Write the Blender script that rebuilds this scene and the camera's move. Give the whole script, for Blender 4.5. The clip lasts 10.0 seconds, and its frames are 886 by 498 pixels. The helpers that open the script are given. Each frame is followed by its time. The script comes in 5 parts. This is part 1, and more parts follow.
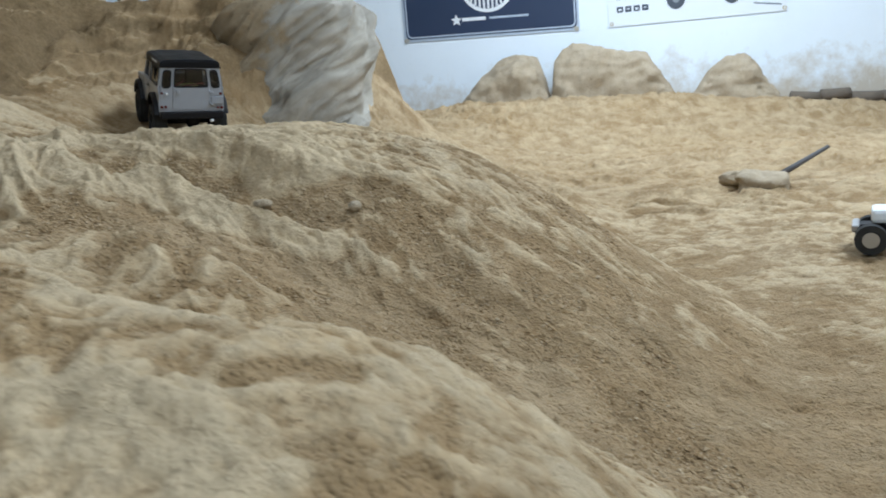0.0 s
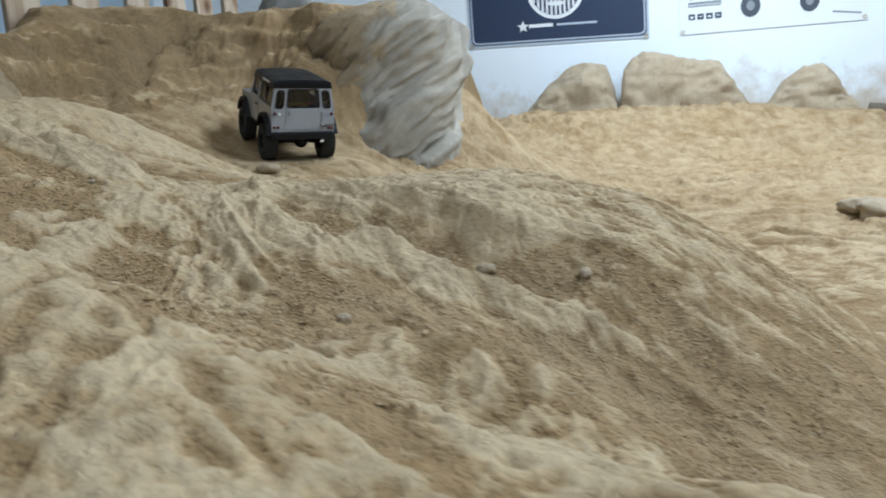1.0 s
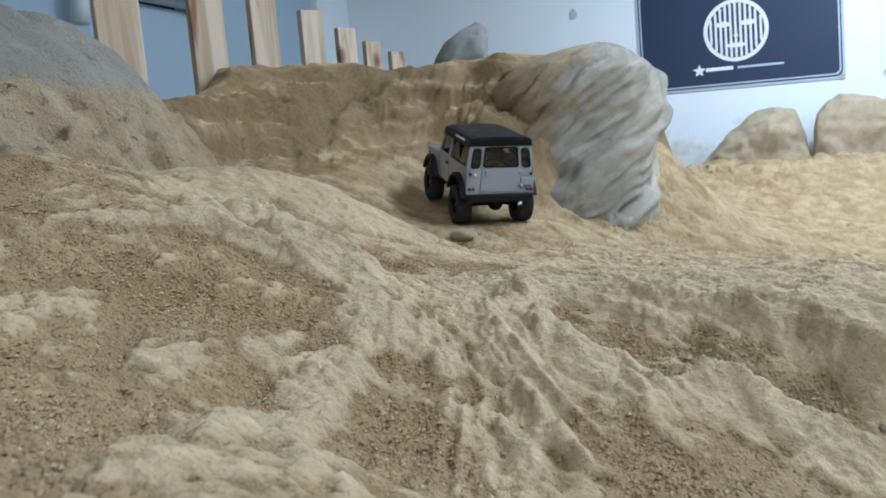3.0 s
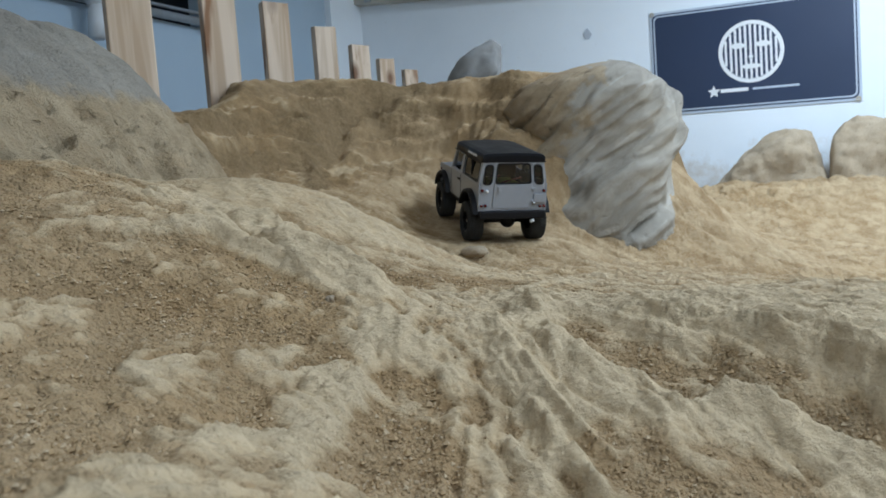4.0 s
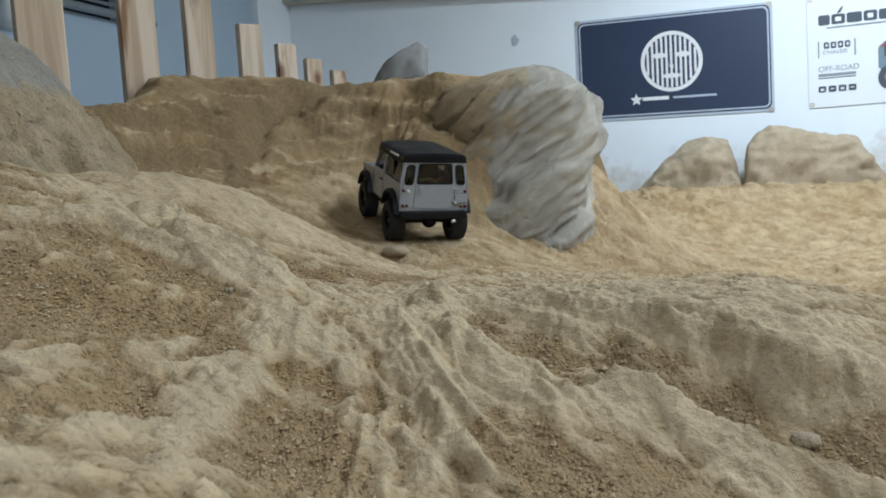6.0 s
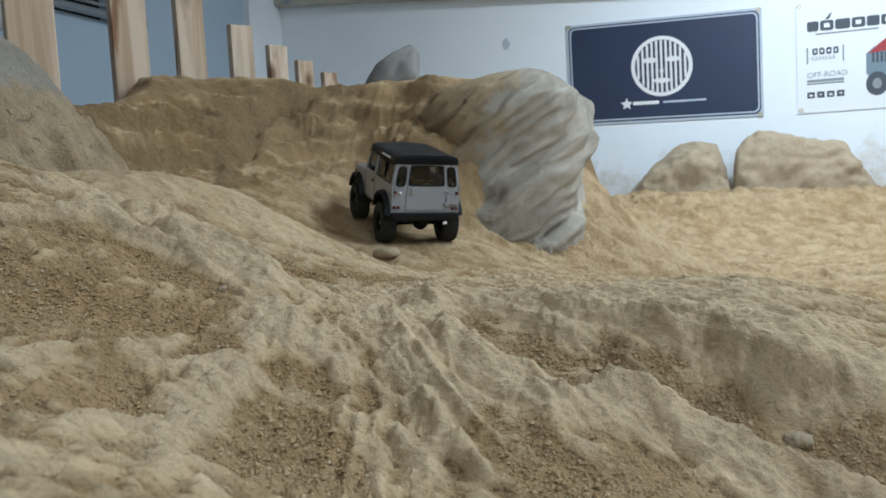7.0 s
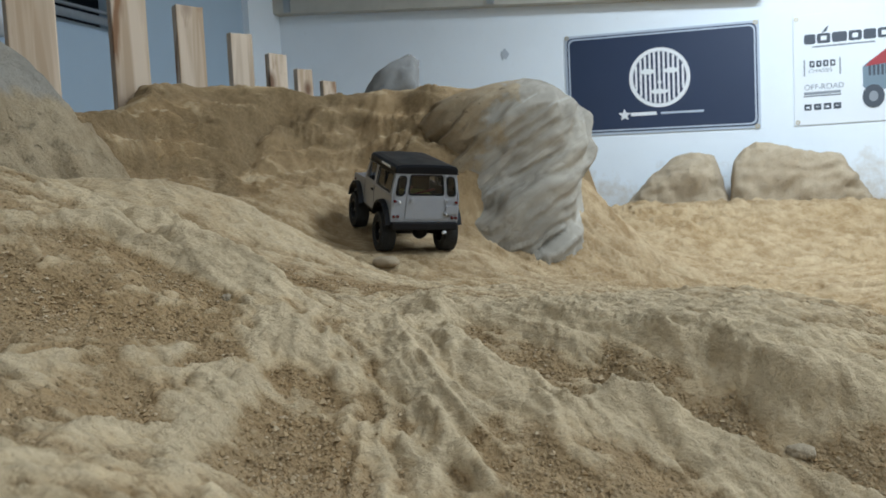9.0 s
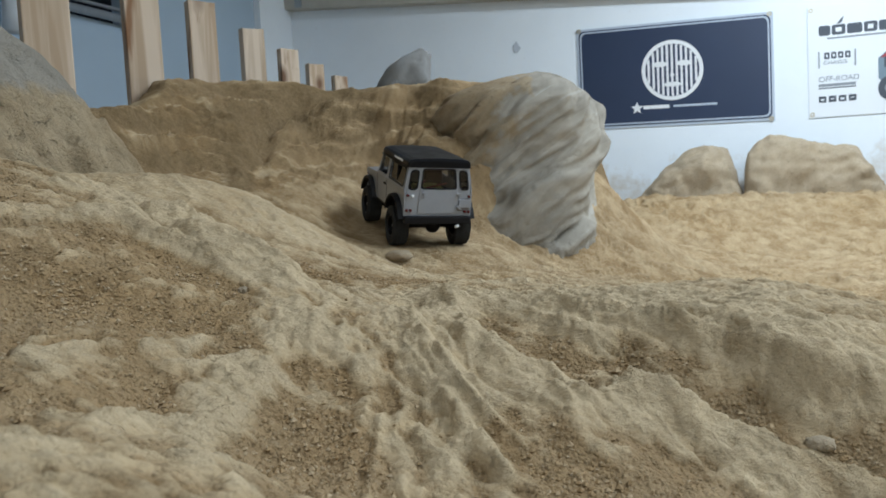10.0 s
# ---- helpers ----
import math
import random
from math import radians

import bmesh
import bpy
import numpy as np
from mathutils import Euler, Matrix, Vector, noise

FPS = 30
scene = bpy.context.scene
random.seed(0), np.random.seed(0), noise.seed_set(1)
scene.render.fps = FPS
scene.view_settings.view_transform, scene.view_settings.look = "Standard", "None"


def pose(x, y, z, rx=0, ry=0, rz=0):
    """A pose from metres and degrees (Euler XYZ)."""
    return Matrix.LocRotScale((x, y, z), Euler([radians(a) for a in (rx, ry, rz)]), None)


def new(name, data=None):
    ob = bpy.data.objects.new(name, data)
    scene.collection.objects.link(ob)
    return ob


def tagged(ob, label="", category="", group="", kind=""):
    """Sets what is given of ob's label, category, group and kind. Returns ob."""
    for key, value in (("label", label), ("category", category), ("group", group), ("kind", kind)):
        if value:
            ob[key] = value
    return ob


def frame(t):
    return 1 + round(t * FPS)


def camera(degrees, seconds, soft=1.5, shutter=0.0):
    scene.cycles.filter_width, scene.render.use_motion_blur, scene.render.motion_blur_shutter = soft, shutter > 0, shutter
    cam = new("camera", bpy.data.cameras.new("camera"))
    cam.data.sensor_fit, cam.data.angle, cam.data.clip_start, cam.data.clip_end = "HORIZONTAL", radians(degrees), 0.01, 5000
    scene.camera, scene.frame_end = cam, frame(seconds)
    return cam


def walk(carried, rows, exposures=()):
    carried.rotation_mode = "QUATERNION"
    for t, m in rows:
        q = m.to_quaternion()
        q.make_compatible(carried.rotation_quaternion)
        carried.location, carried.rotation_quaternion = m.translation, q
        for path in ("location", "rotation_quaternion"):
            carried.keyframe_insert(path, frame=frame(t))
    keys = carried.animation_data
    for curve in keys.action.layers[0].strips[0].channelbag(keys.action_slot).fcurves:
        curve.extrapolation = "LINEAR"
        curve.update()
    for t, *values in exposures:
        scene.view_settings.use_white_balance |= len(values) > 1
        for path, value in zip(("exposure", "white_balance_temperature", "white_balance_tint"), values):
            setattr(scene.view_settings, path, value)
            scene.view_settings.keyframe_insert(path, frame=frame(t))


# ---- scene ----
cam = camera(58.7, 10.0, shutter=0.35)
cam.data.dof.use_dof, cam.data.dof.focus_distance, cam.data.dof.aperture_fstop = True, 0.70, 22.0
METRES, EYE, TILT, LEAN, TURN = 0.56, 0.60, -10.3, 4.7, 0.0
ROWS = [
    (0.0, 0.0, 0.0, 0.0, 0.0, 0.0, -0.0),
    (0.5, -0.1572, -0.0082, 0.0609, 0.81, -0.32, -0.53),
    (1.0, -0.3407, 0.0634, 0.1164, 2.46, -0.16, -1.02),
    (1.5, -0.5003, 0.1893, 0.1315, 4.29, 0.12, -1.22),
    (2.0, -0.5573, 0.2686, 0.1703, 6.74, 0.09, -1.32),
    (2.5, -0.6011, 0.3626, 0.2051, 9.91, 0.9, -1.61),
    (3.0, -0.6325, 0.4158, 0.2222, 12.73, 2.95, -1.96),
    (4.5, -0.6387, 0.4687, 0.2082, 13.55, 4.38, -2.78),
    (5.0, -0.6201, 0.4725, 0.2059, 11.95, 4.47, -2.5),
    (5.5, -0.5977, 0.4649, 0.2048, 9.74, 4.64, -2.53),
    (7.0, -0.6056, 0.4652, 0.1967, 7.75, 5.1, -2.89),
    (7.5, -0.6059, 0.4628, 0.1973, 7.39, 5.25, -3.06),
    (8.0, -0.6088, 0.464, 0.1956, 7.36, 5.38, -3.18),
    (8.5, -0.6115, 0.4621, 0.1979, 7.42, 5.64, -3.21),
    (9.0, -0.6143, 0.4601, 0.1969, 7.48, 5.77, -3.24),
    (9.5, -0.6185, 0.4599, 0.1951, 7.83, 5.65, -3.19),
    (10.0, -0.6197, 0.4611, 0.1934, 8.33, 5.34, -3.15),
]
walk(cam, [(t, pose(0, 0, EYE, TILT, LEAN, TURN) @ pose(METRES * x, METRES * y, METRES * z, 90 + pitch, roll, yaw)) for t, x, y, z, yaw, pitch, roll in ROWS],
     [(0.0, 0.15, 5850, 10), (0.5, 0.20, 6000, 10), (1.0, 0.22, 5900, 10), (2.5, 0.38, 5800, 10), (3.2, 0.32, 5600, 10), (4.5, 0.09, 5900, 10), (7.0, 0.02, 6100, 10), (10.0, 0.02, 6150, 10)])

# ---------------------------------------------------------------- world and lights
world = bpy.data.worlds.new("room_air")
world.use_nodes = True
world.node_tree.nodes["Background"].inputs[0].default_value = (0.70, 0.86, 1.0, 1)
world.node_tree.nodes["Background"].inputs[1].default_value = 0.05
scene.world = world


def ceiling_lamp(x, y, z, long, wide, power, turn=0.0, colour=(0.83, 0.935, 1.0)):
    lamp = bpy.data.lights.new("unseen_ceiling_lamp", "AREA")
    lamp.shape, lamp.size, lamp.size_y, lamp.energy, lamp.color = "RECTANGLE", long, wide, power, colour
    ob = new("unseen_ceiling_lamp", lamp)
    ob.matrix_world = pose(x, y, z, 0, 0, turn)
    return ob


# assumed fluorescent rows under the ceiling, unseen; places and powers set for brightness
LAMP_ROWS = [(1.0, 3.75, 2.78, 73), (1.8, 1.5, 2.78, 72), (-1.3, 1.2, 2.78, 2.5), (0.6, -0.7, 2.78, 29)]
for lx, ly, lz, lp in LAMP_ROWS:
    ceiling_lamp(lx, ly, lz, 1.25, 0.22, lp)

# ---------------------------------------------------------------- materials
class Nodes:
    """Short hand for one node material."""

    def __init__(self, name):
        self.m = bpy.data.materials.new(name)
        self.m.use_nodes = True
        self.t = self.m.node_tree
        self.bsdf = self.t.nodes["Principled BSDF"]
        self.co = self.t.nodes.new("ShaderNodeTexCoord").outputs["Object"]

    def put(self, socket, value):
        if isinstance(value, bpy.types.NodeSocket):
            self.t.links.new(value, socket)
        elif isinstance(value, (tuple, list)) and len(value) == 3 and socket.type == "RGBA":
            socket.default_value = (*value, 1)
        else:
            socket.default_value = value

    def noise(self, scale, detail=4.0, rough=0.55, stretch=None, distort=0.0):
        n = self.t.nodes.new("ShaderNodeTexNoise")
        co = self.co
        if stretch:
            mp = self.t.nodes.new("ShaderNodeMapping")
            mp.inputs["Scale"].default_value = stretch
            self.t.links.new(co, mp.inputs[0])
            co = mp.outputs[0]
        self.t.links.new(co, n.inputs["Vector"])
        n.inputs["Scale"].default_value, n.inputs["Detail"].default_value = scale, detail
        n.inputs["Roughness"].default_value, n.inputs["Distortion"].default_value = rough, distort
        return n.outputs["Fac"]

    def spots(self, scale, feature="F1"):
        n = self.t.nodes.new("ShaderNodeTexVoronoi")
        n.feature = feature
        n.inputs["Scale"].default_value = scale
        self.t.links.new(self.co, n.inputs["Vector"])
        return n.outputs["Distance"]

    def ramp(self, fac, *stops):
        r = self.t.nodes.new("ShaderNodeValToRGB")
        while len(r.color_ramp.elements) < len(stops):
            r.color_ramp.elements.new(0.5)
        for e, (p, c) in zip(r.color_ramp.elements, stops):
            e.position = p
            e.color = (*c, 1) if isinstance(c, tuple) else (c, c, c, 1)
        self.put(r.inputs[0], fac)
        return r.outputs[0]

    def mix(self, fac, a, b, blend="MIX"):
        n = self.t.nodes.new("ShaderNodeMix")
        n.data_type, n.blend_type = "RGBA", blend
        self.put(n.inputs[0], fac), self.put(n.inputs[6], a), self.put(n.inputs[7], b)
        return n.outputs[2]

    def math(self, op, a, b=0.0):
        n = self.t.nodes.new("ShaderNodeMath")
        n.operation = op
        self.put(n.inputs[0], a), self.put(n.inputs[1], b)
        return n.outputs[0]

    def attribute(self, name):
        n = self.t.nodes.new("ShaderNodeAttribute")
        n.attribute_name = name
        return n.outputs["Fac"]

    def axis(self, which):
        n = self.t.nodes.new("ShaderNodeSeparateXYZ")
        self.t.links.new(self.co, n.inputs[0])
        return n.outputs[which]

    def random(self):
        return self.t.nodes.new("ShaderNodeObjectInfo").outputs["Random"]

    def bump(self, height, strength, distance):
        b = self.t.nodes.new("ShaderNodeBump")
        b.inputs["Strength"].default_value, b.inputs["Distance"].default_value = strength, distance
        self.put(b.inputs["Height"], height)
        old = self.bsdf.inputs["Normal"]
        if old.is_linked:
            self.t.links.new(old.links[0].from_socket, b.inputs["Normal"])
        self.t.links.new(b.outputs[0], old)

    def done(self, colour, rough=0.6, metal=0.0, spec=0.5):
        self.put(self.bsdf.inputs["Base Color"], colour)
        self.put(self.bsdf.inputs["Roughness"], rough)
        self.put(self.bsdf.inputs["Metallic"], metal)
        self.put(self.bsdf.inputs["Specular IOR Level"], spec)
        return self.m


def earth(name, pale, tan, brown, use_sand=False, grey=None, rough=1.0, shade=1.0, torn=1.0):
    """Sculpted, sand-dusted cement."""
    n = Nodes(name)
    big, mid, fine = n.noise(2.2, 5, 0.6), n.noise(13, 6, 0.62), n.noise(85, 6, 0.72)
    grain, cells = n.noise(330, 3, 0.7), n.spots(300)
    c = n.mix(n.ramp(big, (0.35, 0.0), (0.68, 1.0)), tan, pale)
    c = n.mix(n.ramp(mid, (0.45, 0.0), (0.66, 0.6)), c, brown)
    loose = 0.45
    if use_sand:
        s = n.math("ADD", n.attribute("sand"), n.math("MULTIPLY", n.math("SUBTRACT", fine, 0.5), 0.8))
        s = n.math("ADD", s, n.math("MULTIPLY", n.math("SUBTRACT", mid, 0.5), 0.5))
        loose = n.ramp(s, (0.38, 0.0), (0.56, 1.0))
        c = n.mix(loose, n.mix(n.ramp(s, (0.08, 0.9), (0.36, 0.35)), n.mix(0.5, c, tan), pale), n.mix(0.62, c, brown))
        # dark soil not dusted with sand, with the bank's dimmer light painted in
        soil_shade = n.math("ADD", n.attribute("soil_shade"), n.math("MULTIPLY", n.math("SUBTRACT", mid, 0.5), 0.7))
        c = n.mix(n.ramp(soil_shade, (0.30, 0.0), (0.75, 0.85)), c, n.mix(n.ramp(fine, (0.35, 0.0), (0.65, 1.0)), (0.175, 0.118, 0.056), (0.27, 0.188, 0.098)))
    # low spots of the fine bump darkened, crevice shade painted into the colour
    c = n.mix(n.ramp(fine, (0.32, 0.26), (0.55, 0.0)), c, n.mix(0.6, brown, (0.10, 0.07, 0.04)))
    c = n.mix(n.ramp(grain, (0.34, 0.20), (0.46, 0.0)), c, (0.17, 0.11, 0.06))
    c = n.mix(n.ramp(n.noise(420, 2, 0.6), (0.62, 0.0), (0.74, 0.12)), c, pale)
    pits = n.ramp(n.noise(46 / torn, 3, 0.65, (1.0, 1.0, 2.0), 0.4), (0.30, 1.0), (0.36, 0.0))
    # pits are also coloured dark, shade painted into them; none on the ground
    c = n.mix(n.math("MULTIPLY", pits, 0.0 if use_sand else 0.5), c, (0.13, 0.09, 0.05))
    if grey is not None:
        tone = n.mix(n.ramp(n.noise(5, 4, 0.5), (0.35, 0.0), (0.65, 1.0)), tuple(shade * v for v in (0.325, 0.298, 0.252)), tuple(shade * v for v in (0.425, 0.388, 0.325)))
        # crevice shade again, painted into the grey tone
        tone = n.mix(n.ramp(fine, (0.30, 0.20), (0.45, 0.0)), tone, (0.24, 0.23, 0.21))
        # streaks left by the trowel
        keep = n.co
        for spin, stretch in ((radians(33), (1, 1, 1)), (0.0, (2.2, 2.2, 17.0))):
            mp = n.t.nodes.new("ShaderNodeMapping")
            mp.inputs["Rotation"].default_value, mp.inputs["Scale"].default_value = (0, spin, 0), stretch
            n.t.links.new(n.co, mp.inputs[0])
            n.co = mp.outputs[0]
        streak = n.noise(1.3, 6, 0.65, None, 0.5)
        n.co = keep
        tone = n.mix(n.ramp(streak, (0.36, 0.7), (0.48, 0.0)), tone, (0.26, 0.235, 0.195))
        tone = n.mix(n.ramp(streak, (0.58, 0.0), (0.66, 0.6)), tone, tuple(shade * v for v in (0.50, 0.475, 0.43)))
        n.bump(streak, 0.3, 0.004)
        c = n.mix(grey(n, big, mid), c, tone)
    n.bump(n.ramp(mid, (0.30, 0.0), (0.70, 1.0)), 0.35, 0.005 * rough)
    n.bump(n.ramp(fine, (0.34, 0.0), (0.66, 1.0)), 0.60, 0.0034 * rough)
    crumb = n.math("ADD", n.spots(125), n.math("MULTIPLY", fine, 0.8))
    n.bump(n.ramp(crumb, (0.35, 1.0), (0.95, 0.0)), 0.45, 0.0034 * rough)
    # gritty in places, rubbed smooth in others
    gritty = n.ramp(n.noise(24, 4, 0.6), (0.40, 0.40), (0.60, 1.0))
    n.bump(n.math("MULTIPLY", n.ramp(n.noise(210, 5, 0.75), (0.36, 0.0), (0.62, 1.0)), gritty), 0.7, 0.0015 * rough)
    n.bump(n.math("MULTIPLY", n.ramp(grain, (0.34, 0.0), (0.62, 1.0)), gritty), 0.6, 0.0009 * rough)
    n.bump(n.math("MULTIPLY", n.ramp(cells, (0.10, 1.0), (0.55, 0.0)), loose), 0.9, 0.0014)
    # torn pits left by the stipple brush
    if not use_sand:
        n.bump(pits, 0.8, -0.004 * torn)
    return n.done(c, 0.93, 0, 0.25)


PALE, TAN, BROWN = (0.585, 0.463, 0.298), (0.445, 0.310, 0.160), (0.300, 0.192, 0.089)
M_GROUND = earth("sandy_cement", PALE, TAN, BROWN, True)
M_BOULDER = earth("boulder_cement", (0.55, 0.455, 0.33), (0.51, 0.415, 0.295), (0.44, 0.35, 0.235), rough=1.3)
M_PEBBLE = earth("pebble_stone", (0.46, 0.385, 0.285), (0.40, 0.325, 0.225), (0.33, 0.255, 0.165), rough=0.4)


def grey_right(n, big, mid):
    edge = n.math("ADD", n.math("ADD", n.axis(0), n.math("MULTIPLY", n.axis(2), -0.42)), n.math("MULTIPLY", n.math("SUBTRACT", mid, 0.5), 0.40))
    return n.ramp(n.math("ADD", n.math("MULTIPLY", edge, 3.0), 0.62), (0.44, 0.0), (0.56, 1.0))


def grey_top(n, big, mid):
    edge = n.math("ADD", n.axis(2), n.math("MULTIPLY", n.math("SUBTRACT", mid, 0.5), 0.10))
    return n.ramp(edge, (0.868, 0.0), (0.892, 1.0))


M_OUTCROP = earth("bare_grey_cement", (0.42, 0.35, 0.25), (0.35, 0.27, 0.17), (0.27, 0.19, 0.105), False, grey_right, 0.7)
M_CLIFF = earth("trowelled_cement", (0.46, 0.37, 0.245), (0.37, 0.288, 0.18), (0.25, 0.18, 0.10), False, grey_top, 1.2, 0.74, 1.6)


def plain(name, colour, rough, metal=0.0, spec=0.5, grain=0.0, scale=60.0, dark=0.75, bump=0.0):
    n = Nodes(name)
    c = colour
    if grain:
        c = n.mix(n.math("MULTIPLY", n.ramp(n.noise(scale, 5, 0.6), (0.35, 0.0), (0.7, 1.0)), grain), colour, tuple(v * dark for v in colour))
        rough = n.math("ADD", n.math("MULTIPLY", n.noise(scale * 0.4, 4), 0.25), rough - 0.12)
    if bump:
        n.bump(n.noise(scale * 3, 4), 0.4, bump)
    return n.done(c, rough, metal, spec)


def painted_wall(name, colour):
    n = Nodes(name)
    stain = n.noise(1.1, 6, 0.65)
    c = n.mix(n.ramp(stain, (0.40, 0.0), (0.75, 0.35)), colour, tuple(v * 0.82 for v in colour))
    c = n.mix(n.ramp(n.noise(38, 5, 0.7), (0.62, 0.0), (0.80, 0.25)), c, (0.45, 0.42, 0.38))
    # sand flung up against the foot of the wall
    splash = n.math("ADD", n.axis(2), n.math("MULTIPLY", n.math("SUBTRACT", n.noise(4.5, 6, 0.7), 0.5), 0.9))
    c = n.mix(n.ramp(splash, (0.50, 0.75), (0.76, 0.0)), c, (0.46, 0.36, 0.23))
    n.bump(n.noise(55, 5, 0.6), 0.15, 0.004)
    return n.done(c, 0.72, 0, 0.3)


M_WALL = painted_wall("white_wall_paint", (0.81, 0.88, 0.95))
M_WALL_BLUE = painted_wall("pale_blue_wall_paint", (0.40, 0.51, 0.625))
M_CEILING = plain("ceiling_paint", (0.7, 0.7, 0.7), 0.8, grain=0.2, scale=4)
M_FLOOR = plain("concrete_floor", (0.3, 0.3, 0.29), 0.7, grain=0.5, scale=6)
M_DARK = plain("unlit_recess_paint", (0.035, 0.045, 0.06), 0.7, grain=0.4, scale=5)
M_BEIGE = plain("beige_beam_paint", (0.50, 0.49, 0.44), 0.6, grain=0.5, scale=9)
M_PIPE = plain("galvanised_pipe", (0.38, 0.42, 0.46), 0.45, 0.6, grain=0.5, scale=30)
M_DUCT = plain("white_plastic_duct", (0.62, 0.66, 0.70), 0.45, grain=0.3, scale=20)


def lumber():
    n = Nodes("pine_lumber")
    shift = n.t.nodes.new("ShaderNodeVectorMath")
    shift.operation = "ADD"
    r = n.random()
    cmb = n.t.nodes.new("ShaderNodeCombineXYZ")
    n.put(cmb.inputs[0], n.math("MULTIPLY", r, 7.0)), n.put(cmb.inputs[2], n.math("MULTIPLY", r, 23.0))
    n.t.links.new(n.co, shift.inputs[0]), n.t.links.new(cmb.outputs[0], shift.inputs[1])
    n.co = shift.outputs[0]
    rings = n.noise(26, 4, 0.5, (1.0, 1.0, 0.06), 0.6)
    streak = n.noise(9, 4, 0.6, (1.0, 1.0, 0.25), 0.4)
    c = n.mix(n.ramp(rings, (0.40, 0.0), (0.60, 1.0)), (0.66, 0.54, 0.42), (0.46, 0.34, 0.23))
    c = n.mix(n.ramp(streak, (0.54, 0.0), (0.64, 0.95)), c, (0.24, 0.12, 0.055))
    mp = n.t.nodes.new("ShaderNodeMapping")
    mp.inputs["Scale"].default_value = (1.0, 1.0, 0.55)
    n.t.links.new(n.co, mp.inputs[0])
    n.co = mp.outputs[0]
    knots = n.math("ADD", n.spots(8.0), n.math("MULTIPLY", n.math("SUBTRACT", rings, 0.5), 0.25))
    c = n.mix(n.ramp(knots, (0.08, 0.95), (0.26, 0.0)), c, (0.16, 0.08, 0.04))
    n.bump(rings, 0.2, 0.002)
    return n.done(c, 0.62, 0, 0.3)


M_LUMBER = lumber()
M_NAVY = plain("navy_vinyl", (0.026, 0.042, 0.088), 0.36, grain=0.3, scale=3)
M_SILVER = plain("silver_print", (0.46, 0.53, 0.63), 0.45)
M_WHITE = plain("white_vinyl", (0.78, 0.83, 0.89), 0.4, grain=0.15, scale=2, dark=0.9)
M_SCUFF = plain("grey_filler", (0.52, 0.58, 0.66), 0.7, grain=0.5, scale=30)
M_PRINT = plain("white_print", (0.78, 0.80, 0.83), 0.45)
M_INK = plain("dark_ink", (0.06, 0.075, 0.10), 0.5)
M_INKGREY = plain("grey_ink", (0.25, 0.28, 0.32), 0.5)
M_REDINK = plain("red_ink", (0.35, 0.04, 0.05), 0.5)
M_TEALINK = plain("slate_ink", (0.17, 0.24, 0.30), 0.5)
M_BRASS = plain("brass_eyelet", (0.52, 0.47, 0.36), 0.45, 0.7)

# the model car
M_BODY = plain("grey_body_paint", (0.29, 0.305, 0.335), 0.34, grain=0.3, scale=45, dark=0.82)
M_ROOF = plain("black_roof_paint", (0.006, 0.0065, 0.009), 0.38, spec=0.16, grain=0.3, scale=50)
M_TRIM = plain("black_plastic", (0.009, 0.009, 0.011), 0.5, spec=0.2, grain=0.4, scale=70)
M_TYRE = plain("dusty_rubber", (0.026, 0.026, 0.0255), 0.85, spec=0.2, grain=0.6, scale=55, dark=1.7, bump=0.0015)
M_RIM = plain("black_rim_enamel", (0.012, 0.012, 0.013), 0.35)
M_STEEL = plain("dull_steel", (0.40, 0.40, 0.40), 0.4, 0.9)
M_RED = plain("red_lens", (0.10, 0.008, 0.010), 0.2)
M_CLEAR = plain("clear_lens", (0.75, 0.77, 0.80), 0.12)
M_SEAT = plain("dark_interior", (0.03, 0.03, 0.033), 0.7, grain=0.4, scale=40)
M_REDWIRE = plain("red_wire", (0.45, 0.03, 0.03), 0.45)
M_YELLOW = plain("yellow_wrap", (0.65, 0.55, 0.08), 0.5)
M_STICK = plain("dark_stick", (0.06, 0.055, 0.055), 0.6, grain=0.4, scale=30)
M_BARK = plain("weathered_log", (0.16, 0.13, 0.10), 0.85, grain=0.7, scale=25, bump=0.003)


def glass():
    m = bpy.data.materials.new("smoked_glass")
    m.use_nodes = True
    t = m.node_tree
    t.nodes.remove(t.nodes["Principled BSDF"])
    tr, gl, mx = t.nodes.new("ShaderNodeBsdfTransparent"), t.nodes.new("ShaderNodeBsdfGlossy"), t.nodes.new("ShaderNodeMixShader")
    fr = t.nodes.new("ShaderNodeFresnel")
    fr.inputs[0].default_value = 1.5
    tr.inputs[0].default_value = (0.62, 0.64, 0.66, 1)
    gl.inputs["Roughness"].default_value = 0.04
    t.links.new(fr.outputs[0], mx.inputs[0]), t.links.new(tr.outputs[0], mx.inputs[1]), t.links.new(gl.outputs[0], mx.inputs[2])
    t.links.new(mx.outputs[0], t.nodes["Material Output"].inputs[0])
    return m


M_GLASS = glass()

# ---------------------------------------------------------------- shape of the ground
PERM = np.random.RandomState(7).permutation(512)
GRAD = np.random.RandomState(8).rand(512) * 2 * math.pi


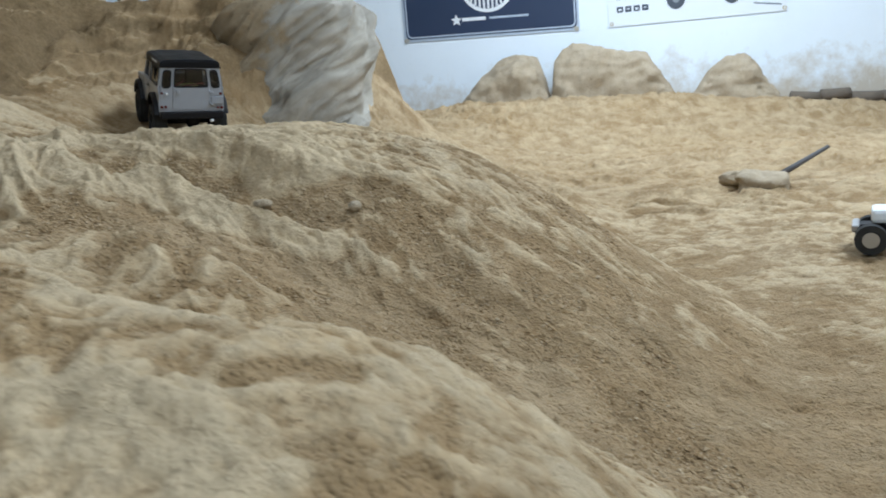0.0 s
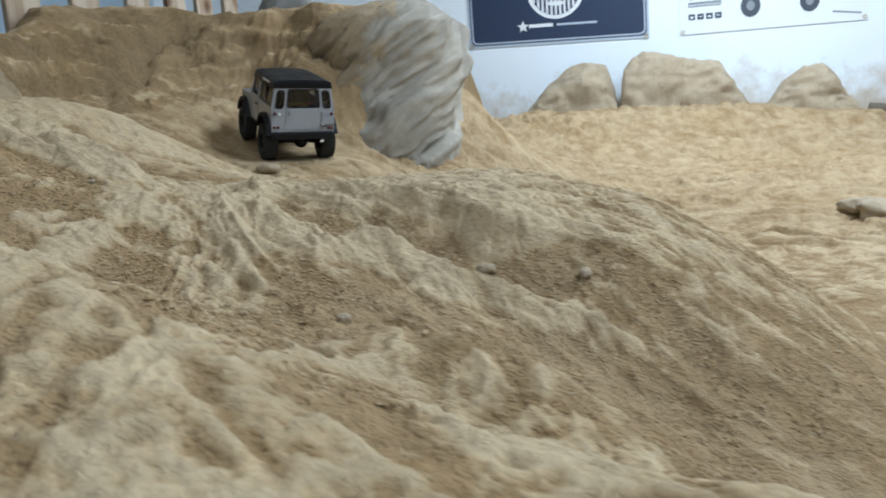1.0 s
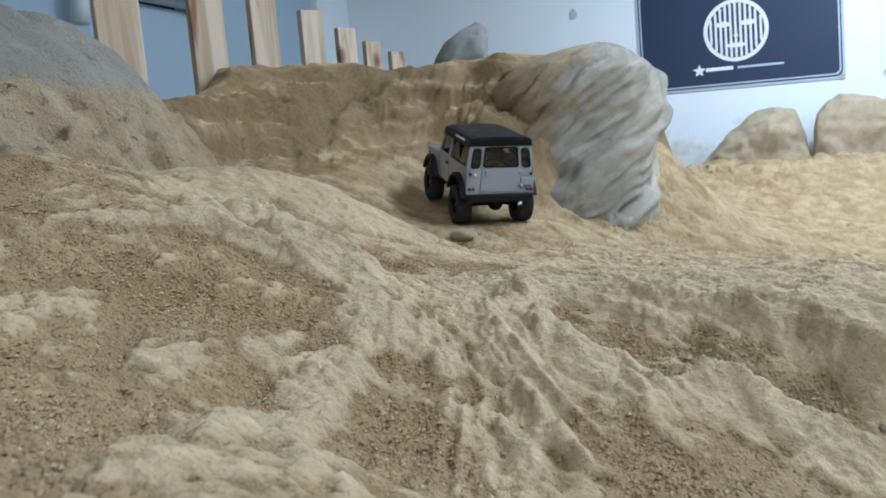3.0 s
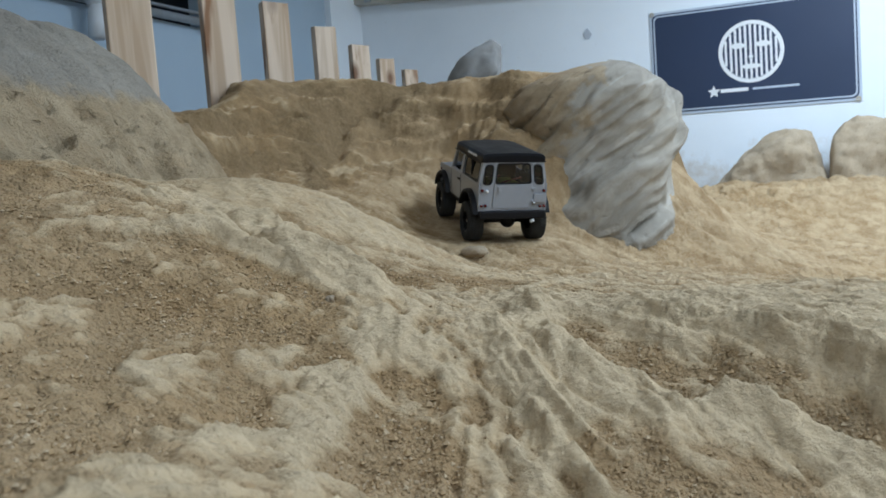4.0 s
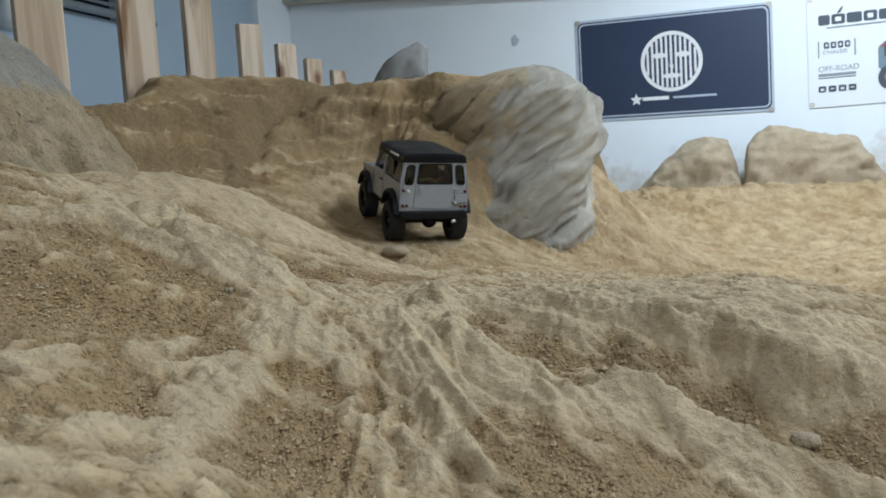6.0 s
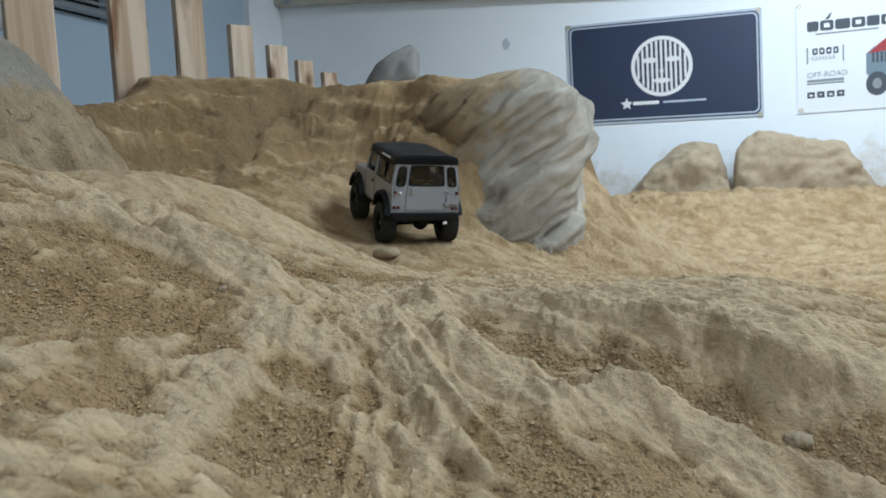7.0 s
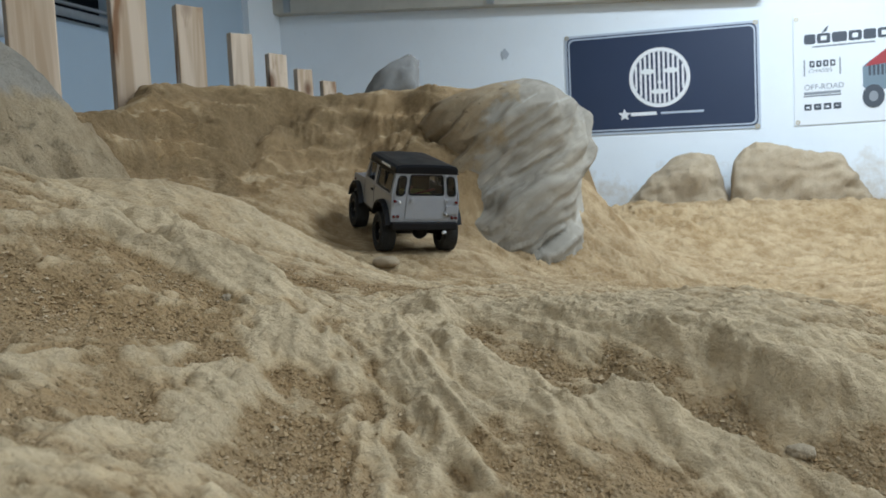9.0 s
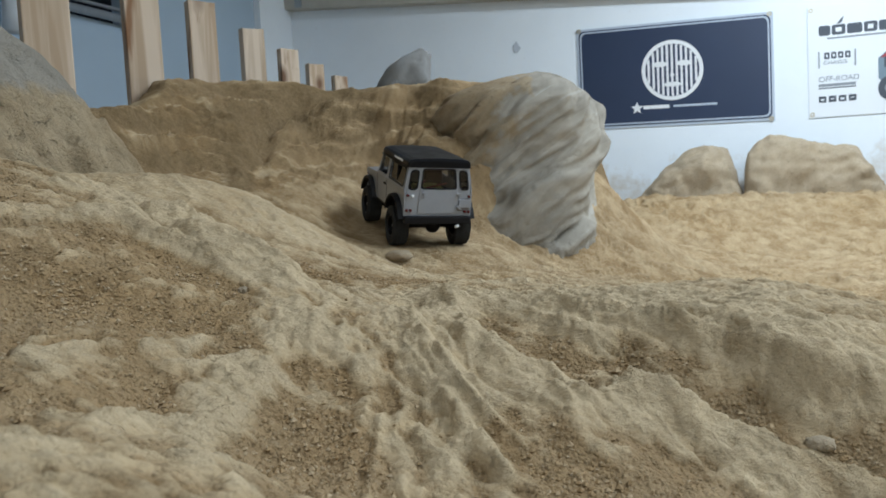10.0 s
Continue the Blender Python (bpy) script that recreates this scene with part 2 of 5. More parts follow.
def gnoise(x, y):
    """Gradient noise on arrays, about -1 to 1."""
    x, y = np.asarray(x, float), np.asarray(y, float)
    xi, yi = np.floor(x).astype(int), np.floor(y).astype(int)
    xf, yf = x - xi, y - yi
    u, v = xf ** 3 * (xf * (6 * xf - 15) + 10), yf ** 3 * (yf * (6 * yf - 15) + 10)

    def corner(i, j):
        a = GRAD[(PERM[(xi + i) % 512] + (yi + j)) % 512]
        return np.cos(a) * (xf - i) + np.sin(a) * (yf - j)
    n0 = corner(0, 0) * (1 - u) + corner(1, 0) * u
    n1 = corner(0, 1) * (1 - u) + corner(1, 1) * u
    return 1.5 * (n0 * (1 - v) + n1 * v)


def fbm(x, y, octaves=4, gain=0.5):
    total, amp = 0.0, 1.0
    for k in range(octaves):
        total = total + amp * gnoise(x * 2 ** k + 17.3 * k, y * 2 ** k + 9.1 * k)
        amp *= gain
    return total


def ridged(x, y, octaves=3, gain=0.5):
    total, amp = 0.0, 1.0
    for k in range(octaves):
        total = total + amp * (0.55 - 2 * np.abs(gnoise(x * 2 ** k + 5.7 * k, y * 2 ** k + 31.1 * k)))
        amp *= gain
    return total


def smooth(a, b, v):
    s = np.clip((v - a) / (b - a), 0, 1)
    return s * s * (3 - 2 * s)


def mound(x, y, cx, cy, sx, sy, turn, high):
    c, s = math.cos(radians(turn)), math.sin(radians(turn))
    u, w = (x - cx) * c + (y - cy) * s, -(x - cx) * s + (y - cy) * c
    return high * np.exp(-0.5 * ((u / sx) ** 2 + (w / sy) ** 2))


def rough_ground(x, y):
    """The large swells of the modelled course, without the fine relief."""
    z = 0.211 + 0.000 * x + -0.0035 * y
    z = z + mound(x, y, -1.273, 0.780, 0.574, 0.889, 3.3, 0.485)    # the high flank
    z = z + mound(x, y, -0.365, 0.430, 0.285, 0.224, 20.8, 0.186)    # near ridge
    z = z + mound(x, y, -0.028, 0.980, 0.267, 0.236, 11.5, 0.236)    # lip of the saddle
    z = z + mound(x, y, -0.119, 0.713, 0.152, 0.052, -29.6, -0.042)    # gully
    z = z + mound(x, y, -0.811, 1.275, 0.148, 0.093, 20.3, 0.087)    # smooth knoll
    z = z + mound(x, y, -1.120, 2.905, 0.974, 0.717, 49.1, 0.593)    # foot of the far bank
    z = z + mound(x, y, -0.149, 1.604, 0.337, 0.567, -35.9, 0.183)    # hump behind the lip
    z = z + mound(x, y, 0.732, 4.813, 1.764, 0.447, 1.4, 0.368)    # rise to the wall
    z = z + mound(x, y, -0.017, 0.360, 0.111, 0.100, 43.0, 0.090)    # apron
    z = z + mound(x, y, -0.793, 0.852, 0.294, 0.196, 17.4, 0.107)    # shoulder
    z = z + mound(x, y, -0.199, -0.082, 0.550, 0.347, 21.8, 0.159)    # behind the start
    z = z + mound(x, y, -0.200, 0.545, 0.264, 0.089, -22.0, -0.068)    # gully floor
    z = z + mound(x, y, -0.181, 0.524, 0.086, 0.035, -20.6, 0.068)    # ridge crest
    z = z + mound(x, y, -0.830, 1.690, 0.190, 0.160, 0.0, -0.060)    # dip behind the knoll
    z = z + mound(x, y, -0.725, 1.660, 0.055, 0.075, 20.0, 0.050)    # small outcrop
    z = z + mound(x, y, -0.30, 3.05, 0.15, 0.22, 0.0, 0.20)    # sand heaped against the outcrop
    z = z + mound(x, y, -0.42, 2.42, 0.16, 0.14, 0.0, -0.045)    # scoop before the outcrop
    z = z + mound(x, y, -0.595, 1.00, 0.080, 0.062, -12, -0.036)    # low pass between the flank and the lip
    return z


def bank(x, y):
    """The far bank: a bowl of stepped faces that climb to a flat crest."""
    dx, dy = x + 0.75, y - 1.95
    r, th = np.hypot(dx, dy), np.degrees(np.arctan2(dy, dx)) % 360
    crest = np.interp(th, [60, 80, 107, 133, 150, 164, 200], [0.95, 0.88, 0.83, 0.77, 0.72, 0.68, 0.70])
    foot = np.interp(th, [60, 80, 107, 133, 164, 200], [0.52, 0.46, 0.40, 0.36, 0.34, 0.40])
    wob = 0.05 * gnoise(x * 3 + 3, y * 3) + 0.015 * gnoise(x * 8, y * 8)
    f = np.clip((r + wob - foot) / (crest - foot), 0, 1)
    rise = 0.62 + 0.42 * (0.35 * f + 0.65 * smooth(-0.15, 1.05, f)) + 0.02 * gnoise(x * 3, y * 3)
    tilt = rise * 78 + 3.0 * gnoise(x * 2.2, y * 2.2) + 0.5 * gnoise(x * 5, y * 5)
    face = np.clip(f * 4, 0, 1) * np.clip((1 - f) * 3.5, 0, 1)
    rise = rise + 0.008 * np.sin(tilt) * face
    # broken ledges in the face
    for k, per in enumerate((11.0, 27.0)):
        q = rise * per + 0.9 * gnoise(x * 2.6 + 4 * k, y * 2.6) + 0.3 * gnoise(x * 9, y * 9 + 5 * k)
        step = np.floor(q) + smooth(0.45, 1.0, q - np.floor(q)) - q
        rise = rise + (0.8, 0.75)[k] * step / per * face * smooth(-0.35, 0.25, gnoise(x * 3.1 + 8 * k, y * 3.1 + 2))
    rise = rise + 0.014 * ridged(th * 0.07 + 3, rise * 13, 3) * face
    rise = rise + 0.010 * ridged(x * 11 + 2, y * 11, 3, 0.6) * face
    # a worn chute down the face, a pale rib beside it and a round shoulder by the outcrop
    rise = rise - 0.048 * np.exp(-((th - 112 - 50 * (1 - f)) / 5.0) ** 2) * np.clip(f * 4, 0, 1) * np.clip((1.04 - f) * 5, 0, 1)
    rise = rise + 0.010 * np.exp(-((th - 98 - 4 * (1 - f)) / 2.0) ** 2) * smooth(0.5, 0.7, f)
    rise = rise + 0.055 * np.exp(-((th - 87) / 6.0) ** 2 - ((f - 0.78) / 0.24) ** 2)
    rise = np.minimum(rise, np.interp(th, [140, 150, 158, 170, 200], [2.0, 1.06, 0.98, 0.93, 0.88]) + 0.012 * gnoise(x * 4, y * 4))
    ends = smooth(60, 73, th) * (1 - smooth(190, 205, th + 5 * gnoise(x * 7, y * 7)))
    back = crest + np.interp(th, [60, 110, 140, 152, 165], [0.50, 0.50, 0.25, 0.06, -0.03])
    rear = 1 - smooth(back, back + np.interp(th, [120, 150], [0.25, 0.12]), r)
    up = smooth(-0.12, 0.05, (r - foot) / (crest - foot))
    return 0.3 + (rise - 0.3) * ends * rear * up


def spur(x, y, pts, wide, high, steep=1, skew=1.35):
    """A worn crest along a bent line, steeper on its left (steep=1) or right (steep=-1) side."""
    z = np.zeros_like(x)
    m = 0.05 + 4.5 * wide
    near = (x > min(p[0] for p in pts) - m) & (x < max(p[0] for p in pts) + m) & (y > min(p[1] for p in pts) - m) & (y < max(p[1] for p in pts) + m)
    if not np.any(near):
        return z
    xs, ys = x[near], y[near]
    wx = xs + 0.007 * gnoise(xs * 16, ys * 16) + 0.0018 * gnoise(xs * 90, ys * 90)
    wy = ys + 0.007 * gnoise(xs * 16 + 9, ys * 16) + 0.0018 * gnoise(xs * 90 + 9, ys * 90)
    best = np.full(xs.shape, 9.0)
    side = np.zeros(xs.shape)
    along = np.zeros(xs.shape)
    for k, ((x0, y0), (x1, y1)) in enumerate(zip(pts, pts[1:])):
        lx, ly = x1 - x0, y1 - y0
        ll = math.hypot(lx, ly)
        u = np.clip(((wx - x0) * lx + (wy - y0) * ly) / ll ** 2, 0, 1)
        d = np.hypot(wx - x0 - u * lx, wy - y0 - u * ly)
        s = ((wx - x0) * -ly + (wy - y0) * lx) / ll
        hit = d < best
        best, side, along = np.where(hit, d, best), np.where(hit, s, side), np.where(hit, (k + u) / (len(pts) - 1), along)
    w = np.where(steep * side > 0, wide / skew / 1.2, skew * wide)
    ends = 0.35 + 0.65 * np.sin(math.pi * np.clip(0.12 + 0.76 * along, 0, 1))
    z[near] = high * np.exp(-(np.sqrt(best ** 2 + 1e-6) / w) ** 1.05) * ends * (1 + 0.30 * gnoise(xs * 15 + 4, ys * 15))
    return z


# crests that fan out from the saddle: line, width, height, steep side, skew
CRESTS = (
    (((-0.478, 1.020), (-0.452, 0.952), (-0.426, 0.884), (-0.402, 0.828), (-0.387, 0.814), (-0.370, 0.805), (-0.352, 0.805), (-0.336, 0.771)), 0.015, 0.0180, 1, 1.5),
    (((-0.458, 0.850), (-0.436, 0.797), (-0.423, 0.779), (-0.409, 0.756), (-0.396, 0.735), (-0.380, 0.719), (-0.370, 0.709)), 0.010, 0.0165, 1, 1.35),
    (((-0.421, 0.743), (-0.404, 0.714), (-0.391, 0.698), (-0.377, 0.683)), 0.009, 0.0135, 1, 1.35),
    (((-0.432, 0.716), (-0.419, 0.694), (-0.403, 0.673)), 0.009, 0.0080, 1, 1.35),
    (((-0.344, 0.775), (-0.329, 0.765), (-0.314, 0.779), (-0.283, 0.789), (-0.263, 0.788), (-0.241, 0.784), (-0.210, 0.773), (-0.168, 0.760), (-0.115, 0.744)), 0.022, 0.0250, 1, 1.7),
    (((-0.327, 0.836), (-0.314, 0.820), (-0.308, 0.796), (-0.303, 0.784)), 0.008, 0.0085, 1, 1.35),
    (((-0.326, 0.872), (-0.302, 0.879), (-0.290, 0.867), (-0.289, 0.843), (-0.275, 0.828)), 0.010, 0.0070, -1, 1.35),
    (((-0.419, 0.919), (-0.396, 0.927), (-0.370, 0.918), (-0.345, 0.889), (-0.323, 0.870)), 0.026, 0.0120, -1, 2.6),
    (((-0.257, 0.871), (-0.233, 0.859), (-0.215, 0.842), (-0.195, 0.829), (-0.181, 0.821), (-0.167, 0.816), (-0.130, 0.817)), 0.034, 0.0260, -1, 2.4),
    (((-0.172, 0.828), (-0.156, 0.833), (-0.148, 0.822), (-0.146, 0.816)), 0.009, 0.0070, -1, 1.35),
    (((-0.244, 0.899), (-0.228, 0.871), (-0.208, 0.854), (-0.193, 0.840), (-0.172, 0.834)), 0.010, 0.0060, 1, 1.35),
    (((-0.354, 0.929), (-0.327, 0.906), (-0.301, 0.888), (-0.282, 0.871)), 0.011, 0.0060, -1, 1.5),
)
# blocks and ribs of the flank beside them
FLANK = (
    (((-0.760, 1.000), (-0.715, 0.985), (-0.673, 0.946), (-0.621, 0.884), (-0.591, 0.874), (-0.559, 0.868)), 0.018, 0.0230, 1, 1.35),
    (((-0.695, 0.831), (-0.683, 0.853), (-0.662, 0.848), (-0.642, 0.845), (-0.624, 0.849), (-0.593, 0.829)), 0.018, 0.0200, -1, 1.8),
    (((-0.541, 0.840), (-0.525, 0.794), (-0.522, 0.762), (-0.526, 0.728), (-0.524, 0.697), (-0.519, 0.659), (-0.513, 0.635)), 0.024, 0.0120, 1, 1.6),
    (((-0.490, 0.480), (-0.535, 0.571), (-0.543, 0.613), (-0.533, 0.625), (-0.493, 0.569), (-0.472, 0.545)), 0.032, 0.0100, 1, 1.5),
    (((-0.467, 0.722), (-0.453, 0.725), (-0.444, 0.708), (-0.438, 0.697)), 0.014, 0.0085, 1, 1.5),
    (((-0.483, 0.800), (-0.463, 0.771), (-0.442, 0.749)), 0.010, 0.0060, 1, 1.35),
    (((-0.507, 0.800), (-0.486, 0.772), (-0.470, 0.745)), 0.010, 0.0055, 1, 1.35),
    (((-0.748, 0.909), (-0.727, 0.917), (-0.696, 0.889)), 0.013, 0.0080, -1, 1.5),
    (((-0.552, 0.669), (-0.538, 0.688), (-0.529, 0.712)), 0.014, 0.0060, 1, 1.5),
    (((-0.606, 0.690), (-0.604, 0.716), (-0.594, 0.730)), 0.016, 0.0080, 1, 1.5),
    (((-0.618, 0.649), (-0.616, 0.664), (-0.603, 0.669)), 0.014, 0.0070, 1, 1.5),
)
# narrow washed-out grooves
GROOVES = (
    (((-0.730, 0.950), (-0.683, 0.901), (-0.652, 0.864), (-0.636, 0.857)), 0.011, -0.0190, 1, 1.35),
    (((-0.800, 1.075), (-0.740, 1.050), (-0.680, 1.000), (-0.630, 0.935)), 0.012, -0.0090, 1, 1.35),
    (((-0.880, 1.150), (-0.845, 1.165), (-0.810, 1.170), (-0.785, 1.160)), 0.005, -0.0060, 1, 1.35),
    (((-0.775, 1.175), (-0.745, 1.185), (-0.715, 1.205)), 0.005, -0.0050, 1, 1.35),
)
# floors of loose brown sand: place, half-widths, turn, depth
POCKETS = (
    (-0.483, 0.669, 0.022, 0.050, 12, 0.0070), (-0.357, 0.850, 0.045, 0.016, -22, 0.0070), (-0.347, 0.712, 0.030, 0.035, 25, 0.0050),
    (-0.250, 0.806, 0.050, 0.011, -8, 0.0060), (-0.283, 0.853, 0.025, 0.013, -15, 0.0050), (-0.567, 0.751, 0.022, 0.020, 0, 0.0040),
    (-0.557, 0.654, 0.016, 0.022, 20, 0.0050), (-0.497, 0.741, 0.014, 0.020, 10, 0.0050), (-0.177, 0.790, 0.045, 0.013, -8, 0.0050),
    (-0.330, 0.779, 0.010, 0.008, 0, 0.0060), (-0.600, 0.815, 0.040, 0.012, 10, 0.0030), (-0.655, 1.075, 0.085, 0.035, -28, 0.0), (-0.530, 1.100, 0.060, 0.040, 0, 0.0), (-0.641, 0.724, 0.030, 0.020, 0, 0.0040),
)


def spurs(x, y):
    """Height of the worn crests, how bare they are rubbed, and where loose sand has gathered."""
    z, bare, loose = np.zeros_like(x), np.zeros_like(x), np.zeros_like(x)
    for pts, wide, high, steep, skew in CRESTS + FLANK:
        h = spur(x, y, pts, wide, high, steep, skew)
        z, bare = z + h, bare + np.minimum(h, 0.011)
    for pts, wide, high, steep, skew in GROOVES:
        z = z + spur(x, y, pts, wide, high, steep, skew)
    for cx, cy, sx, sy, turn, deep in POCKETS:
        p = mound(x + 0.010 * gnoise(x * 30, y * 30), y + 0.010 * gnoise(x * 30 + 5, y * 30), cx, cy, sx, sy, turn, 1.0)
        z, loose = z - deep * p, np.maximum(loose, p)
    return z, bare, loose


def relief(x, y, fine=True):
    """Furrows, ledges and pits on top of the swells; also how hollow a place is."""
    # furrows that fan out from the saddle
    fx, fy = x + 0.56, y - 1.02
    r, th = np.hypot(fx, fy), np.arctan2(fy, fx)
    wx = th * 5.5 + 0.55 * gnoise(x * 6, y * 6) + 0.22 * gnoise(x * 17, y * 17)
    fur = ridged(wx, r * 1.6, 3, 0.6)
    win = smooth(0.10, 0.34, r) * (1 - smooth(0.9, 1.5, r)) * smooth(0.9, 0.0, th)
    z = 0.0050 * win * fur
    # blocky swells and ledges everywhere
    z = z + 0.006 * fbm(x * 5.5 + 2, y * 5.5, 2)
    qx, qy = x + 0.03 * gnoise(x * 9, y * 9), y + 0.03 * gnoise(x * 9 + 7, y * 9)
    led = ridged(qx * 4.1 + qy * 1.4, qy * 8.5 - qx * 2.0, 3, 0.55)
    z = z + 0.0056 * (1 - 0.7 * win) * led * (1 + 1.3 * smooth(1.6, 3.0, y))
    hollow = 0.6 * (win * fur + (1 - 0.7 * win) * led)
    if fine:
        high, bare, loose = (v.reshape(np.shape(x)) for v in spurs(np.atleast_1d(x), np.atleast_1d(y)))
        z = z + high - 0.003 * win
        hollow = hollow + 130 * bare - 1.5 * loose * (0.75 + 0.9 * gnoise(x * 27 + 3, y * 27)) - 0.35 * win
        # chips, knobs and pits, drawn out down the slope
        ax, ay = 0.77 * qx - 0.64 * qy, 0.64 * qx + 0.77 * qy
        chip = ridged(ax * 12, ay * 24, 3, 0.6) * (1 - 0.75 * win) + 1.1 * win * ridged(th * 11 + 0.5 * gnoise(x * 21, y * 21), r * 9 + 3, 3, 0.6)
        knob = ridged(ax * 30 + 5, ay * 58, 3, 0.65) * (1 - 0.2 * win)
        crumb = fbm(x * 95 + 7, y * 95, 2, 0.7)
        pit = np.minimum(0, gnoise(ax * 46, ay * 70) + 0.12)
        z = z + (1 - 0.6 * loose) * (0.0034 * chip + 0.0021 * knob + 0.0036 * pit) + 0.0012 * crumb
        hollow = hollow + 0.45 * chip + 0.40 * knob + 1.0 * pit + 0.25 * crumb
    return z, -hollow


def knoll(x, y):
    """Where the cement was left smooth: the knoll and the hump beside it."""
    return np.minimum(1, mound(x, y, -0.80, 1.26, 0.17, 0.12, 20, 1.3) + mound(x, y, -0.72, 1.65, 0.06, 0.08, 20, 1.2))


def ground_all(x, y, fine=True):
    """Height, hollowness, and the height of the bank alone."""
    x, y = np.asarray(x, float), np.asarray(y, float)
    swell = rough_ground(x, y)
    b = bank(x, y)
    k = 0.03
    z = np.maximum(swell, b) + k * np.exp(-np.abs(swell - b) / k) * 0.5 * smooth(0.35, 0.5, b)
    # the buttress under the outcrop, with the pocket beside it and the rib that runs out from it
    z = z + mound(x, y, -0.725, 2.46, 0.060, 0.090, 0, 0.075) * (1 + 0.10 * np.sin(x * 160 + 2 * gnoise(x * 9, y * 9)) * smooth(-0.72, -0.78, x))
    z = z - mound(x, y, -0.815, 2.36, 0.045, 0.060, 0, 0.030) + spur(np.atleast_1d(x), np.atleast_1d(y), ((-0.70, 2.46), (-0.64, 2.41), (-0.53, 2.38), (-0.44, 2.36)), 0.045, 0.040).reshape(np.shape(x))
    # the level spot on which the car has stopped
    w = np.exp(-(np.hypot(x + 0.70, y - 2.13) / 0.21) ** 4)
    z = z * (1 - w) + w * (0.572 + 0.12 * (y - 2.03) - 0.095 * (x + 0.68))
    calm = np.maximum(0.6 * w, 0.45 * knoll(x, y))
    calm = np.maximum(calm, 0.40 * smooth(0.60, 0.75, b) * (b > swell))
    up, hollow = relief(x, y, fine)
    # broken crusts on the far flat
    lev = 1.9 * gnoise(x * 1.7 + 3, y * 3.1) + 0.45 * gnoise(x * 6 + 1, y * 9) + 0.12 * gnoise(x * 21, y * 25)
    part_ = lev * 1.6 - np.floor(lev * 1.6)
    crust = smooth(0.0, 0.30, part_) - part_
    up = up + 0.036 * crust * smooth(-0.25, 0.30, gnoise(x * 1.9 + 11, y * 2.3)) * smooth(1.6, 2.1, y) * smooth(-0.35, 0.0, x)
    return z + up * (1 - calm), hollow, b


def ground_height(x, y, fine=True):
    return ground_all(x, y, fine)[0]

# ---------------------------------------------------------------- mesh helpers
def mesh_of(name, bm, material, flat=True):
    me = bpy.data.meshes.new(name)
    bm.normal_update()
    bm.to_mesh(me)
    bm.free()
    me.materials.append(material)
    if not flat:
        me.polygons.foreach_set("use_smooth", [True] * len(me.polygons))
    return me


def thing(name, bm, material, label, category, kind="", group="", flat=True, at=None):
    ob = new(name, mesh_of(name, bm, material, flat))
    if at is not None:
        ob.matrix_world = at
    return tagged(ob, label, category, group, kind)


def empty(name, label, category, at, kind="", group=""):
    ob = new(name)
    ob.matrix_world = at
    return tagged(ob, label, category, group, kind)


def part(name, bm, material, parent, label="", flat=True, at=None):
    ob = new(name, mesh_of(name, bm, material, flat))
    ob.parent = parent
    if at is not None:
        ob.matrix_local = at
    return tagged(ob, label)


def box(x0, x1, y0, y1, z0, z1, bevel=0.0, bm=None):
    bm = bm or bmesh.new()
    m = Matrix.Translation(((x0 + x1) / 2, (y0 + y1) / 2, (z0 + z1) / 2)) @ Matrix.Diagonal((x1 - x0, y1 - y0, z1 - z0, 1))
    made = bmesh.ops.create_cube(bm, size=1, matrix=m)["verts"]
    if bevel:
        edges = list({e for v in made for e in v.link_edges})
        bmesh.ops.bevel(bm, geom=edges, offset=bevel, segments=2, profile=0.5, affect="EDGES")
    return bm


def rod(a, b, r0, r1=None, sides=10, bm=None):
    bm = bm or bmesh.new()
    a, b = Vector(a), Vector(b)
    m = Matrix.Translation((a + b) / 2) @ (b - a).to_track_quat("Z", "Y").to_matrix().to_4x4()
    bmesh.ops.create_cone(bm, cap_ends=True, segments=sides, radius1=r0, radius2=r0 if r1 is None else r1, depth=(b - a).length, matrix=m)
    return bm


def plate(outer, holes, thick, to3d, bm=None):
    """A flat plate with holes, from outlines in 2D; to3d(u, v, w) gives the place, w runs from 0 to thick."""
    bm = bm or bmesh.new()
    loops, edges = [], []
    for loop in (outer, *holes):
        vs = [bm.verts.new(to3d(u, v, 0)) for u, v in loop]
        es = [bm.edges.new((vs[i], vs[(i + 1) % len(vs)])) for i in range(len(vs))]
        loops.append(vs)
        edges += es
    faces = [f for f in bmesh.ops.triangle_fill(bm, edges=edges, use_beauty=True)["geom"] if isinstance(f, bmesh.types.BMFace)]
    back = {}
    for loop, outline in zip(loops, (outer, *holes)):
        for v, (u, w) in zip(loop, outline):
            back[v] = bm.verts.new(to3d(u, w, thick))
    for f in faces:
        bm.faces.new([back[v] for v in reversed(f.verts)])
    for vs in loops:
        for i in range(len(vs)):
            a, b = vs[i], vs[(i + 1) % len(vs)]
            bm.faces.new((a, b, back[b], back[a]))
    bmesh.ops.recalc_face_normals(bm, faces=bm.faces)
    return bm


def rounded(u0, u1, v0, v1, r, n=4):
    pts = []
    for cu, cv, a0 in ((u1 - r, v1 - r, 0), (u0 + r, v1 - r, 90), (u0 + r, v0 + r, 180), (u1 - r, v0 + r, 270)):
        for k in range(n + 1):
            a = radians(a0 + 90 * k / n)
            pts.append((cu + r * math.cos(a), cv + r * math.sin(a)))
    return pts


def ellipse(cu, cv, ru, rv, n=24, turn=0.0):
    return [(cu + ru * math.cos(2 * math.pi * k / n + turn), cv + rv * math.sin(2 * math.pi * k / n + turn)) for k in range(n)]


